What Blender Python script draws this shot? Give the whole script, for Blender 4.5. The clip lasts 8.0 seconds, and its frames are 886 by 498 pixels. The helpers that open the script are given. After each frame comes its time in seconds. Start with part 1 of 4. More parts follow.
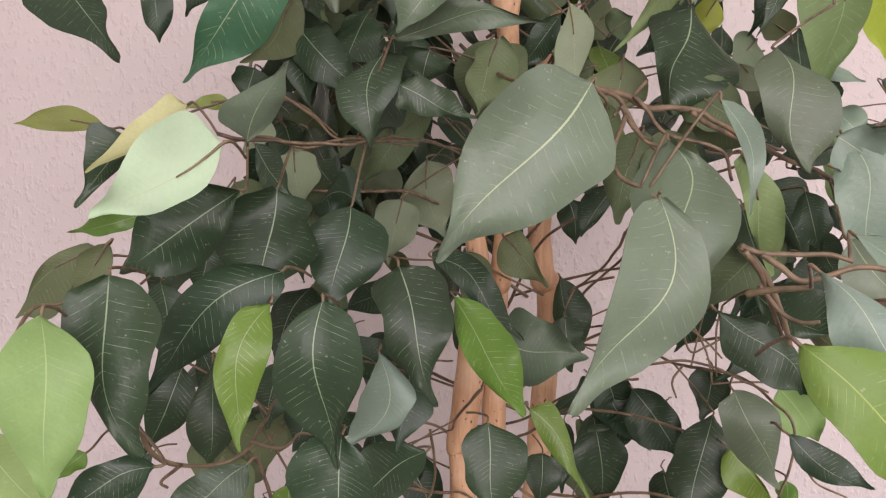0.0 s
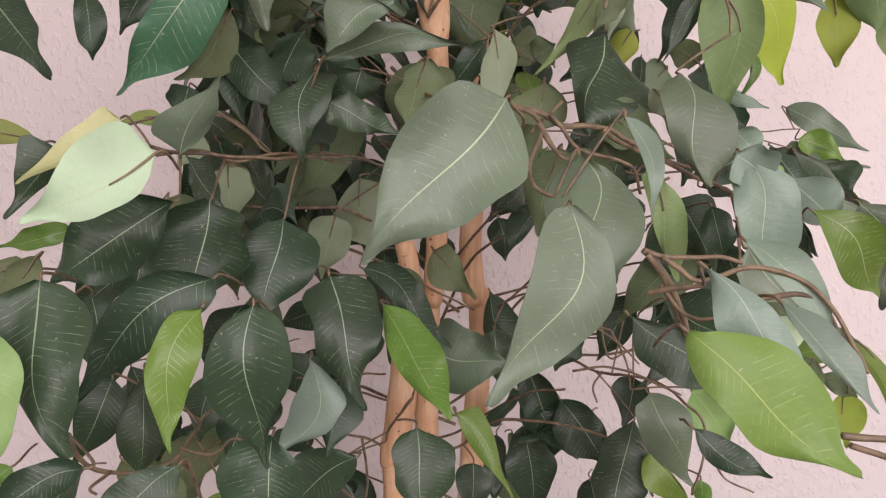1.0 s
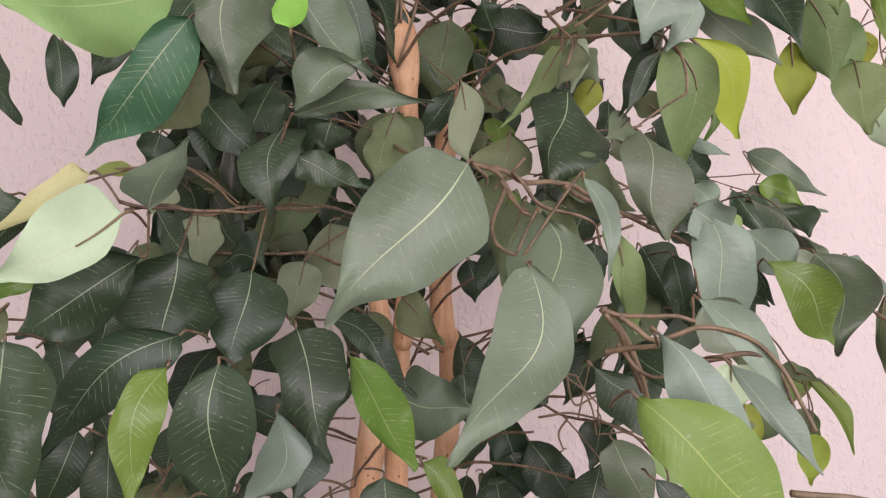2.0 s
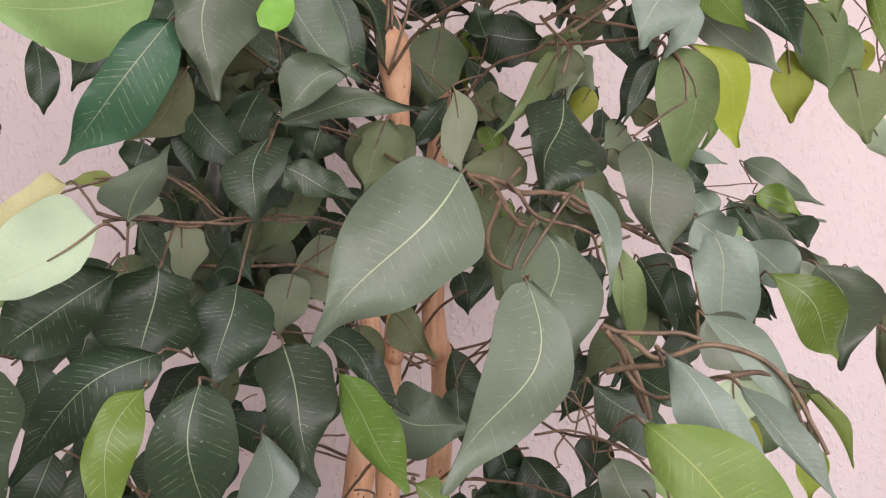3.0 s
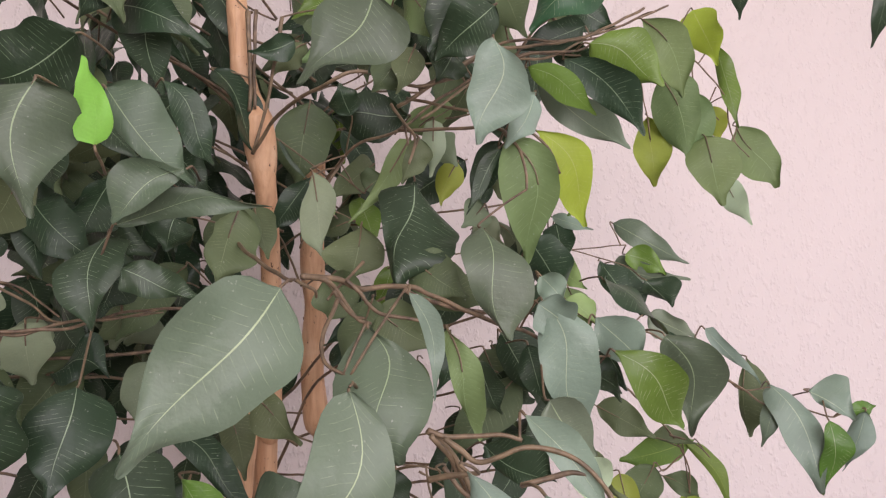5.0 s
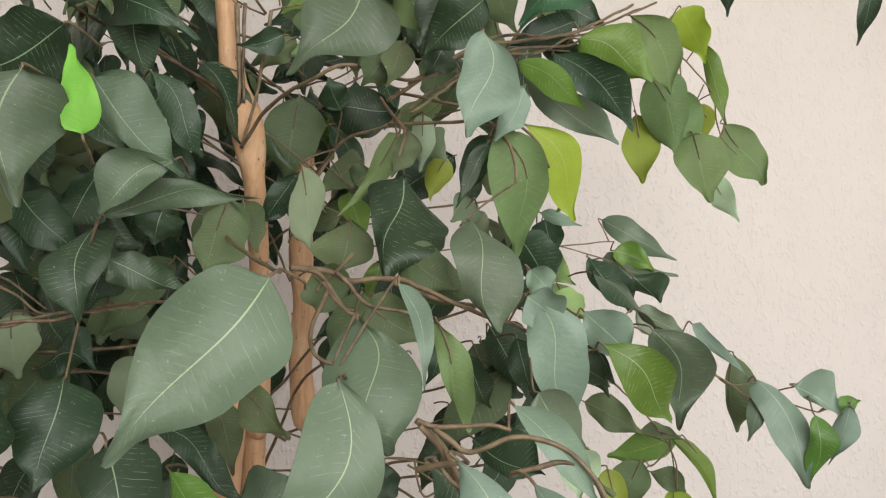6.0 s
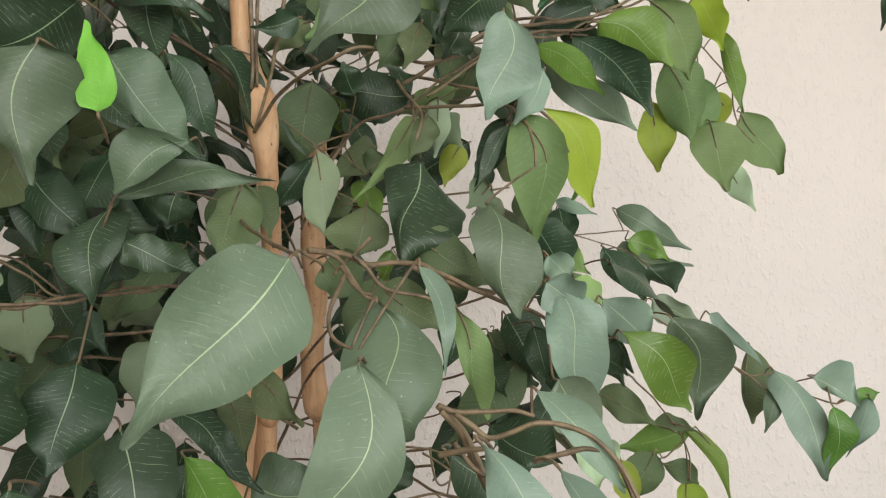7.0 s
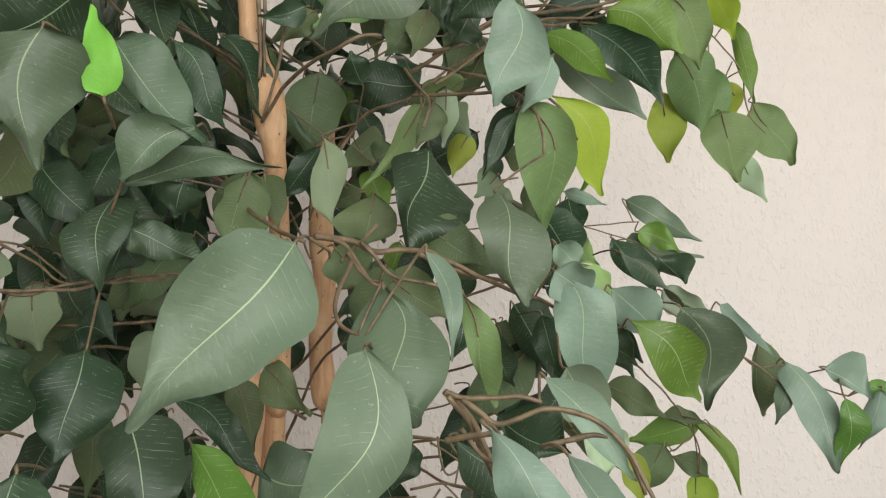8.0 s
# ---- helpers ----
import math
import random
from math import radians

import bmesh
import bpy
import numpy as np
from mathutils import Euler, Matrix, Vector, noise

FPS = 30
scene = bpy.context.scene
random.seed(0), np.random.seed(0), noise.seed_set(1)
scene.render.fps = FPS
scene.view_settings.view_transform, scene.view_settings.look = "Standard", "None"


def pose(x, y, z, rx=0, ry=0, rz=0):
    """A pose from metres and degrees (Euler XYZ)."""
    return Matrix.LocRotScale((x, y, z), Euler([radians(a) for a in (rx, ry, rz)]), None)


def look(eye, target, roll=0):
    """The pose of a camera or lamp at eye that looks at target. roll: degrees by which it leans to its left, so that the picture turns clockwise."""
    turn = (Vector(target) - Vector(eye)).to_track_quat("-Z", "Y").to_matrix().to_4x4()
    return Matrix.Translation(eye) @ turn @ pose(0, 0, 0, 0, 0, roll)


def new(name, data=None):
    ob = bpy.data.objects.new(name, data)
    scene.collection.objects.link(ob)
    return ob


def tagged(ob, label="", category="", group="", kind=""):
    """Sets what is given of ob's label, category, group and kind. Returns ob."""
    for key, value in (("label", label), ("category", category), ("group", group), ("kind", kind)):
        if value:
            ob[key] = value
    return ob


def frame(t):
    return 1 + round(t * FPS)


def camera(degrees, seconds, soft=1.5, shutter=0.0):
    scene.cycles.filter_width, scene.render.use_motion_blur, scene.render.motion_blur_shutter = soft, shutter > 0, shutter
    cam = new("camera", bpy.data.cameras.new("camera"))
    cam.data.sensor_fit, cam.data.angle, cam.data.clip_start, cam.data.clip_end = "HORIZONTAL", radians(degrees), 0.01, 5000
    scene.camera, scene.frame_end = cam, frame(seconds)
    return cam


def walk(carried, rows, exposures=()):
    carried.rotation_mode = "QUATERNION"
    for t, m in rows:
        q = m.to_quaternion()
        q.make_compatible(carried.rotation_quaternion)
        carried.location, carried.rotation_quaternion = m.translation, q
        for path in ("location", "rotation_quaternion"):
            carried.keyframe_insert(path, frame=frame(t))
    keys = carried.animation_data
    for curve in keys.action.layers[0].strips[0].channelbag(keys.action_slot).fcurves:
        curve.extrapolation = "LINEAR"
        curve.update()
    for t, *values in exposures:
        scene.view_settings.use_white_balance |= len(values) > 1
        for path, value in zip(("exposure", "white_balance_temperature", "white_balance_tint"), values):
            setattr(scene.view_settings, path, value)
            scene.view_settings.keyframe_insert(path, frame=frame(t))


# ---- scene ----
cam = camera(61.2, 8.0, soft=1.25)
PATH = [
    (0, (0.0133, -0.0307, 1.3021), (-0.0654, 1.9674, 1.2695), 1.57),
    (0.5, (0.0213, -0.0434, 1.2960), (0.0503, 1.9564, 1.3022), 1.66),
    (1, (0.0205, -0.0490, 1.2928), (0.0984, 1.9489, 1.3371), 1.33),
    (1.5, (0.0252, -0.0613, 1.3026), (0.1423, 1.9333, 1.3914), 1.27),
    (3, (0.0260, -0.0422, 1.3104), (0.1869, 1.9463, 1.4514), 1.19),
    (3.5, (0.0314, -0.0383, 1.3170), (0.2208, 1.9468, 1.4709), 0.86),
    (4, (0.0414, -0.0499, 1.3267), (0.2823, 1.9278, 1.5026), 0.24),
    (4.5, (0.0643, -0.0424, 1.3368), (0.3688, 1.9234, 1.5441), -0.41),
    (5, (0.0687, -0.0557, 1.3421), (0.4288, 1.8976, 1.5769), -1.12),
    (6.5, (0.0670, -0.0549, 1.3350), (0.4593, 1.8923, 1.5681), -1.05),
    (7, (0.0624, -0.0463, 1.3337), (0.4386, 1.9060, 1.5511), -0.74),
    (7.5, (0.0628, -0.0409, 1.3330), (0.4241, 1.9149, 1.5429), -0.60),
    (8, (0.0640, -0.0436, 1.3292), (0.4152, 1.9143, 1.5364), -0.64),
]
# The clip's white balance drifts from rosy to neutral
EXPOSURES = [
    (0.0, 0.12, 6660, 27),
    (3.5, 0.11, 6600, 31),
    (4.8, 0.05, 6500, 30),
    (5.3, 0.03, 6540, 19),
    (6.2, 0.05, 6600, 6),
    (8.0, 0.06, 6600, 4),
]
walk(cam, [(t, look(eye, target, roll)) for t, eye, target, roll in PATH], EXPOSURES)

# ---- light ----
SUN_UP, SUN_TURN = radians(38), radians(215)
world = bpy.data.worlds.new("sky")
scene.world = world
world.use_nodes = True
wn = world.node_tree.nodes
sky = wn.new("ShaderNodeTexSky")
sky.sky_type, sky.sun_disc, sky.sun_elevation, sky.sun_rotation = "NISHITA", False, SUN_UP, SUN_TURN
wn["Background"].inputs["Strength"].default_value = 0.12
world.node_tree.links.new(sky.outputs["Color"], wn["Background"].inputs["Color"])


def opening_lamp(name, place, target, width, height, watts, colour):
    """An area lamp set in an added, unseen window opening."""
    lamp = bpy.data.lights.new(name, "AREA")
    lamp.shape, lamp.size, lamp.size_y, lamp.energy, lamp.color = "RECTANGLE", width, height, watts, colour
    ob = new(name, lamp)
    ob.matrix_world = look(place, target)
    return ob


# Both lamps and their windows are added out of view to light tree and wall.
opening_lamp("added_lamp_front", (0.55, -1.79, 1.68), (0.55, 0.0, 1.68), 2.5, 1.4, 53, (1.0, 0.98, 0.95))
opening_lamp("added_lamp_side", (2.28, 0.1, 1.55), (0.0, 0.1, 1.55), 1.1, 1.3, 5, (1.0, 0.97, 0.93))


# ---- materials ----
def material(name, colour, rough=0.6):
    m = bpy.data.materials.new(name)
    m.use_nodes = True
    b = m.node_tree.nodes["Principled BSDF"]
    b.inputs["Base Color"].default_value = (*colour, 1)
    b.inputs["Roughness"].default_value = rough
    return m, m.node_tree.nodes, m.node_tree.links, b


def calc(nodes, links, kind, a, b=None, c=None):
    n = nodes.new("ShaderNodeMath")
    n.operation = kind
    for slot, value in enumerate((a, b, c)):
        if value is None:
            continue
        if isinstance(value, (int, float)):
            n.inputs[slot].default_value = value
        else:
            links.new(value, n.inputs[slot])
    return n.outputs[0]


def blend(nodes, links, factor, a, b, kind="MIX"):
    n = nodes.new("ShaderNodeMix")
    n.data_type, n.blend_type = "RGBA", kind
    for key, value in ((0, factor), (6, a), (7, b)):
        if isinstance(value, (int, float)):
            n.inputs[key].default_value = value
        elif isinstance(value, tuple):
            n.inputs[key].default_value = (*value, 1)
        else:
            links.new(value, n.inputs[key])
    return n.outputs[2]


def grain(nodes, links, scale, detail=3.0, rough=0.55, vector=None, stretch=None):
    n = nodes.new("ShaderNodeTexNoise")
    n.inputs["Scale"].default_value = scale
    n.inputs["Detail"].default_value = detail
    n.inputs["Roughness"].default_value = rough
    if vector is None:
        vector = nodes.new("ShaderNodeTexCoord").outputs["Object"]
    if stretch:
        mp = nodes.new("ShaderNodeMapping")
        mp.inputs["Scale"].default_value = stretch
        links.new(vector, mp.inputs["Vector"])
        vector = mp.outputs[0]
    links.new(vector, n.inputs["Vector"])
    return n.outputs["Fac"]


def ramp(nodes, links, value, low, high):
    n = nodes.new("ShaderNodeMapRange")
    n.interpolation_type = "SMOOTHSTEP"
    n.inputs["From Min"].default_value, n.inputs["From Max"].default_value = low, high
    links.new(value, n.inputs["Value"])
    return n.outputs[0]


def bump(nodes, links, shader, height, strength, distance):
    n = nodes.new("ShaderNodeBump")
    n.inputs["Strength"].default_value, n.inputs["Distance"].default_value = strength, distance
    links.new(height, n.inputs["Height"])
    links.new(n.outputs[0], shader.inputs["Normal"])


def leaf_material(name, colour, vein, rib, rough, glow, side_veins=1.0):
    """Printed polyester leaf: dyed cloth, a pale midrib, broken side veins, a little light shining through."""
    m, nodes, links, b = material(name, colour, rough)
    uv = nodes.new("ShaderNodeSeparateXYZ")
    links.new(nodes.new("ShaderNodeUVMap").outputs[0], uv.inputs[0])
    across = calc(nodes, links, "ABSOLUTE", calc(nodes, links, "MULTIPLY_ADD", uv.outputs[0], 2.0, -1.0))
    along = uv.outputs[1]
    island = nodes.new("ShaderNodeNewGeometry").outputs["Random Per Island"]
    rnd = calc(nodes, links, "FRACT", calc(nodes, links, "ADD", nodes.new("ShaderNodeObjectInfo").outputs["Random"], island))
    cloth = grain(nodes, links, 55, 3)
    fine = grain(nodes, links, 900, 2)
    tone = calc(nodes, links, "MULTIPLY_ADD", rnd, 0.34, 0.83)
    tone = calc(nodes, links, "MULTIPLY_ADD", cloth, 0.35, calc(nodes, links, "SUBTRACT", tone, 0.14))
    tone = calc(nodes, links, "MULTIPLY_ADD", fine, 0.12, calc(nodes, links, "SUBTRACT", tone, 0.06))
    grey = nodes.new("ShaderNodeCombineColor")
    for k in range(3):
        links.new(tone, grey.inputs[k])
    base = blend(nodes, links, 1.0, colour, grey.outputs[0], "MULTIPLY")
    hue = nodes.new("ShaderNodeHueSaturation")
    links.new(calc(nodes, links, "MULTIPLY_ADD", calc(nodes, links, "FRACT", calc(nodes, links, "MULTIPLY", rnd, 17.3)), 0.04, 0.48), hue.inputs["Hue"])
    links.new(base, hue.inputs["Color"])
    base = hue.outputs[0]
    # side veins run outwards and towards the tip, broken up like a worn print
    wave = calc(nodes, links, "SUBTRACT", along, calc(nodes, links, "MULTIPLY", across, 0.12))
    wobble = calc(nodes, links, "MULTIPLY_ADD", grain(nodes, links, 60, 1), 0.03, wave)
    saw = calc(nodes, links, "PINGPONG", calc(nodes, links, "MULTIPLY", wobble, 21.0), 0.5)
    line = calc(nodes, links, "SUBTRACT", 1.0, ramp(nodes, links, saw, 0.008, 0.050))
    worn = ramp(nodes, links, grain(nodes, links, 145, 3), 0.44, 0.62)
    line = calc(nodes, links, "MULTIPLY", calc(nodes, links, "MULTIPLY", line, worn), side_veins)
    edge = calc(nodes, links, "SUBTRACT", 1.0, ramp(nodes, links, across, 0.75, 0.95))
    line = calc(nodes, links, "MULTIPLY", line, edge)
    base = blend(nodes, links, line, base, vein)
    width = calc(nodes, links, "MULTIPLY_ADD", calc(nodes, links, "SUBTRACT", 1.0, along), 0.012, 0.008)
    mid = calc(nodes, links, "LESS_THAN", across, width)
    mid = calc(nodes, links, "MULTIPLY", mid, calc(nodes, links, "SUBTRACT", 1.0, ramp(nodes, links, along, 0.72, 0.9)))
    mid = calc(nodes, links, "MULTIPLY", mid, rib)
    base = blend(nodes, links, mid, base, vein)
    dust = ramp(nodes, links, grain(nodes, links, 480, 1), 0.73, 0.78)
    base = blend(nodes, links, calc(nodes, links, "MULTIPLY", dust, 0.25), base, (0.55, 0.58, 0.5))
    links.new(base, b.inputs["Base Color"])
    links.new(calc(nodes, links, "MULTIPLY_ADD", cloth, 0.22, rough - 0.11), b.inputs["Roughness"])
    b.inputs["Specular IOR Level"].default_value = 0.34
    crease = grain(nodes, links, 95, 3, 0.6)
    pleat = calc(nodes, links, "MULTIPLY", saw, calc(nodes, links, "MULTIPLY_ADD", cloth, 0.26, -0.05))
    relief = calc(nodes, links, "MULTIPLY_ADD", mid, -0.35, calc(nodes, links, "MULTIPLY_ADD", fine, 0.10, pleat))
    relief = calc(nodes, links, "MULTIPLY_ADD", crease, 1.0, relief)
    bump(nodes, links, b, relief, 0.55, 0.0011)
    thin = nodes.new("ShaderNodeBsdfTranslucent")
    links.new(base, thin.inputs["Color"])
    mix = nodes.new("ShaderNodeMixShader")
    mix.inputs[0].default_value = glow
    links.new(b.outputs[0], mix.inputs[1])
    links.new(thin.outputs[0], mix.inputs[2])
    links.new(mix.outputs[0], nodes["Material Output"].inputs["Surface"])
    return m


PALE = (0.42, 0.50, 0.30)
leaf_dark = leaf_material("leaf_dark_green", (0.029, 0.056, 0.028), (0.26, 0.36, 0.22), 0.9, 0.38, 0.05, 0.8)
# The next three mix a paler dye with sheen put into the colour.
leaf_grey_sheen = leaf_material("leaf_grey_sheen_green", (0.146, 0.198, 0.132), (0.40, 0.50, 0.30), 0.9, 0.36, 0.06, 0.34)
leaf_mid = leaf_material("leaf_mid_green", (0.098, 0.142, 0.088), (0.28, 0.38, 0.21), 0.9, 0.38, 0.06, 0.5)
leaf_silver_sheen = leaf_material("leaf_silver_sheen_green", (0.195, 0.275, 0.210), (0.45, 0.54, 0.36), 0.9, 0.36, 0.08, 0.45)
leaf_teal = leaf_material("leaf_teal_green", (0.042, 0.125, 0.056), PALE, 0.7, 0.38, 0.12, 0.7)
leaf_green = leaf_material("leaf_fresh_green", (0.125, 0.24, 0.042), PALE, 0.8, 0.34, 0.2)
# Light green dye, raised further with strong light put into the colour.
leaf_light = leaf_material("leaf_light_green", (0.30, 0.47, 0.17), (0.45, 0.62, 0.27), 0.9, 0.45, 0.3, 0.6)
leaf_lime = leaf_material("leaf_lime_green", (0.150, 0.265, 0.058), (0.42, 0.52, 0.15), 0.9, 0.42, 0.25, 0.8)
leaf_yellow = leaf_material("leaf_yellow_green", (0.38, 0.50, 0.06), (0.55, 0.62, 0.22), 0.7, 0.5, 0.35, 0.8)
# Light coming through from behind is put into this leaf's bright colour.
leaf_backlit = leaf_material("leaf_backlit_green", (0.26, 0.64, 0.11), (0.35, 0.7, 0.15), 0.3, 0.5, 0.4, 0.2)
back_olive = leaf_material("leaf_back_olive", (0.102, 0.138, 0.064), (0.25, 0.31, 0.17), 0.6, 0.6, 0.08, 0.75)
back_green = leaf_material("leaf_back_green", (0.165, 0.245, 0.095), (0.32, 0.45, 0.21), 0.7, 0.55, 0.2, 0.8)
# Pale underside tint, brightened by backlight put into the colour.
back_pale = leaf_material("leaf_back_pale", (0.48, 0.62, 0.43), (0.55, 0.62, 0.42), 0.6, 0.6, 0.3, 0.5)
back_yellow = leaf_material("leaf_back_yellow", (0.38, 0.46, 0.08), (0.5, 0.52, 0.2), 0.4, 0.55, 0.35, 0.3)

back_soft = leaf_material("leaf_back_soft", (0.21, 0.27, 0.165), (0.36, 0.42, 0.27), 0.5, 0.6, 0.15, 0.4)
back_lime = leaf_material("leaf_back_lime", (0.24, 0.28, 0.075), (0.34, 0.38, 0.15), 0.4, 0.55, 0.25, 0.3)
leaf_lemon = leaf_material("leaf_lemon", (0.76, 0.80, 0.42), (0.62, 0.66, 0.3), 0.4, 0.5, 0.35, 0.3)


def bark_material():
    m, nodes, links, b = material("trunk_wood", (0.5, 0.3, 0.18), 0.55)
    streak = grain(nodes, links, 30, 4, 0.6, stretch=(6, 6, 0.7))
    patch = grain(nodes, links, 26, 3)
    speck = ramp(nodes, links, grain(nodes, links, 330, 2, stretch=(1, 1, 0.6)), 0.66, 0.73)
    base = blend(nodes, links, ramp(nodes, links, streak, 0.3, 0.75), (0.68, 0.42, 0.24), (0.52, 0.29, 0.155))
    base = blend(nodes, links, ramp(nodes, links, patch, 0.5, 0.8), base, (0.72, 0.52, 0.34))
    base = blend(nodes, links, speck, base, (0.12, 0.06, 0.035))
    links.new(base, b.inputs["Base Color"])
    bump(nodes, links, b, calc(nodes, links, "ADD", streak, calc(nodes, links, "MULTIPLY", speck, -0.6)), 0.6, 0.002)
    return m


def twig_material():
    m, nodes, links, b = material("twig_wrap", (0.12, 0.07, 0.045), 0.5)
    rnd = nodes.new("ShaderNodeObjectInfo").outputs["Random"]
    n = grain(nodes, links, 140, 3)
    base = blend(nodes, links, ramp(nodes, links, n, 0.3, 0.7), (0.075, 0.050, 0.032), (0.21, 0.145, 0.088))
    base = blend(nodes, links, calc(nodes, links, "MULTIPLY", rnd, 0.35), base, (0.27, 0.21, 0.115))
    links.new(base, b.inputs["Base Color"])
    bump(nodes, links, b, grain(nodes, links, 700, 2), 0.4, 0.0006)
    return m


def plaster(name, colour, relief=0.5):
    """Painted wall with a sprayed orange-peel coat."""
    m, nodes, links, b = material(name, colour, 0.62)
    blotch = grain(nodes, links, 2.2, 3)
    base = blend(nodes, links, ramp(nodes, links, blotch, 0.25, 0.75), tuple(c * 0.97 for c in colour), tuple(min(1, c * 1.03) for c in colour))
    links.new(base, b.inputs["Base Color"])
    lumps = ramp(nodes, links, grain(nodes, links, 128, 2, 0.5, stretch=(1.0, 1.0, 0.7)), 0.50, 0.74)
    small = grain(nodes, links, 330, 2)
    bump(nodes, links, b, calc(nodes, links, "MULTIPLY_ADD", small, 0.10, lumps), relief, 0.0026)
    return m


bark, twig_skin = bark_material(), twig_material()
wall_paint = plaster("wall_paint", (0.738, 0.678, 0.656))
ceiling_paint = plaster("ceiling_paint", (0.82, 0.81, 0.79), 0.3)


def floor_material():
    m, nodes, links, b = material("carpet", (0.42, 0.36, 0.30), 0.9)
    base = blend(nodes, links, grain(nodes, links, 600, 2), (0.14, 0.11, 0.09), (0.26, 0.21, 0.17))
    links.new(base, b.inputs["Base Color"])
    bump(nodes, links, b, grain(nodes, links, 900, 2), 0.7, 0.004)
    return m


carpet = floor_material()
white_frame = material("window_paint", (0.8, 0.8, 0.78), 0.35)[0]


# ---- room ----
def add_box(bm, low, high):
    verts = [bm.verts.new((x, y, z)) for x in (low[0], high[0]) for y in (low[1], high[1]) for z in (low[2], high[2])]
    for q in ((0, 1, 3, 2), (4, 6, 7, 5), (0, 4, 5, 1), (2, 3, 7, 6), (0, 2, 6, 4), (1, 5, 7, 3)):
        bm.faces.new([verts[k] for k in q])


def part(name, bm, material, parent=None, label="", smooth=False):
    me = bpy.data.meshes.new(name)
    bmesh.ops.recalc_face_normals(bm, faces=bm.faces)
    bm.to_mesh(me)
    bm.free()
    me.materials.append(material)
    if smooth:
        me.polygons.foreach_set("use_smooth", [True] * len(me.polygons))
    ob = new(name, me)
    if parent:
        ob.parent = parent
        ob.matrix_parent_inverse = parent.matrix_basis.inverted()
    return tagged(ob, label)


def slabs(name, boxes, material, label, category):
    bm = bmesh.new()
    for low, high in boxes:
        add_box(bm, low, high)
    return tagged(part(name, bm, material), label, category, kind="structure")


X0, X1, Y0, Y1, HIGH = -1.9, 2.3, -1.8, 1.12, 2.5
slabs("wall_north", [((X0 - 0.15, Y1, 0), (X1 + 0.15, Y1 + 0.15, HIGH))], wall_paint, "cream painted wall with an orange-peel texture behind the tree", "wall")
slabs("wall_west", [((X0 - 0.15, Y0, 0), (X0, Y1, HIGH))], wall_paint, "plain cream painted side wall", "wall")
# The openings in the east and south walls are added to hold the lamps.
slabs("wall_east", [((X1, Y0, 0), (X1 + 0.15, -0.45, HIGH)), ((X1, 0.65, 0), (X1 + 0.15, Y1, HIGH)), ((X1, -0.45, 0), (X1 + 0.15, 0.65, 0.9)), ((X1, -0.45, 2.2), (X1 + 0.15, 0.65, HIGH))], wall_paint, "plain cream painted side wall with an added, unseen window opening", "wall")
slabs("wall_south", [((X0 - 0.15, Y0 - 0.15, 0), (-0.7, Y0, HIGH)), ((1.8, Y0 - 0.15, 0), (X1 + 0.15, Y0, HIGH)), ((-0.7, Y0 - 0.15, 0), (1.8, Y0, 0.98)), ((-0.7, Y0 - 0.15, 2.38), (1.8, Y0, HIGH))], wall_paint, "plain cream painted wall with a wide added, unseen window opening", "wall")
slabs("floor", [((X0 - 0.15, Y0 - 0.15, -0.1), (X1 + 0.15, Y1 + 0.15, 0))], carpet, "brown carpeted floor of the room", "floor")
slabs("ceiling", [((X0 - 0.15, Y0 - 0.15, HIGH), (X1 + 0.15, Y1 + 0.15, HIGH + 0.1))], ceiling_paint, "plain white painted ceiling of the room", "ceiling")

# ---- artificial tree ----
ROOT = Vector((0.035, 0.62, 0.0))
tree = new("artificial_ficus_tree")
tree.matrix_basis = Matrix.Translation(ROOT)
bpy.context.view_layer.update()
tagged(tree, "tall artificial ficus tree with cloth leaves and natural wood stems", "plant")


def glide(points, steps):
    """A smooth line through the given points (Catmull-Rom), with any number of values a point."""
    pts = [np.array(p, float) for p in points]
    pts = [2 * pts[0] - pts[1], *pts, 2 * pts[-1] - pts[-2]]
    line = []
    for a, b, c, d in zip(pts, pts[1:], pts[2:], pts[3:]):
        for k in range(steps):
            t = k / steps
            line.append(0.5 * (2 * b + (c - a) * t + (2 * a - 5 * b + 4 * c - d) * t**2 + (3 * b - a - 3 * c + d) * t**3))
    line.append(pts[-2])
    return line


def tube(bm, line, radii, sides=7, wobble=0.0):
    rings = []
    ref = Vector((0.31, 0.47, 0.83))
    for k, p in enumerate(line):
        way = Vector(line[min(k + 1, len(line) - 1)]) - Vector(line[max(k - 1, 0)])
        way = way.normalized() if way.length > 1e-9 else Vector((0, 0, 1))
        u = way.cross(ref)
        if u.length < 0.05:
            u = way.cross(Vector((1, 0, 0)))
        u.normalize()
        w = way.cross(u)
        ring = []
        for s in range(sides):
            a = 2 * math.pi * s / sides
            r = radii[k] * (1 + wobble * (noise.noise(Vector(p) * 38 + Vector((math.cos(a), math.sin(a), 0)) * 0.9)))
            ring.append(bm.verts.new(Vector(p) + (u * math.cos(a) + w * math.sin(a)) * r))
        rings.append(ring)
    for a, b in zip(rings, rings[1:]):
        for s in range(sides):
            bm.faces.new((a[s], a[(s + 1) % sides], b[(s + 1) % sides], b[s]))
    bm.faces.new(rings[0][::-1])
    bm.faces.new(rings[-1])


def trunk(*points):
    """A wooden stem: places with a radius each, from top to bottom."""
    line = glide(points, 10)
    bm = bmesh.new()
    tube(bm, [p[:3] for p in line], [p[3] for p in line], 18, 0.13)
    return part("trunk", bm, bark, tree, "smooth tan wooden stem with dark specks", smooth=True)


JOINTS = []


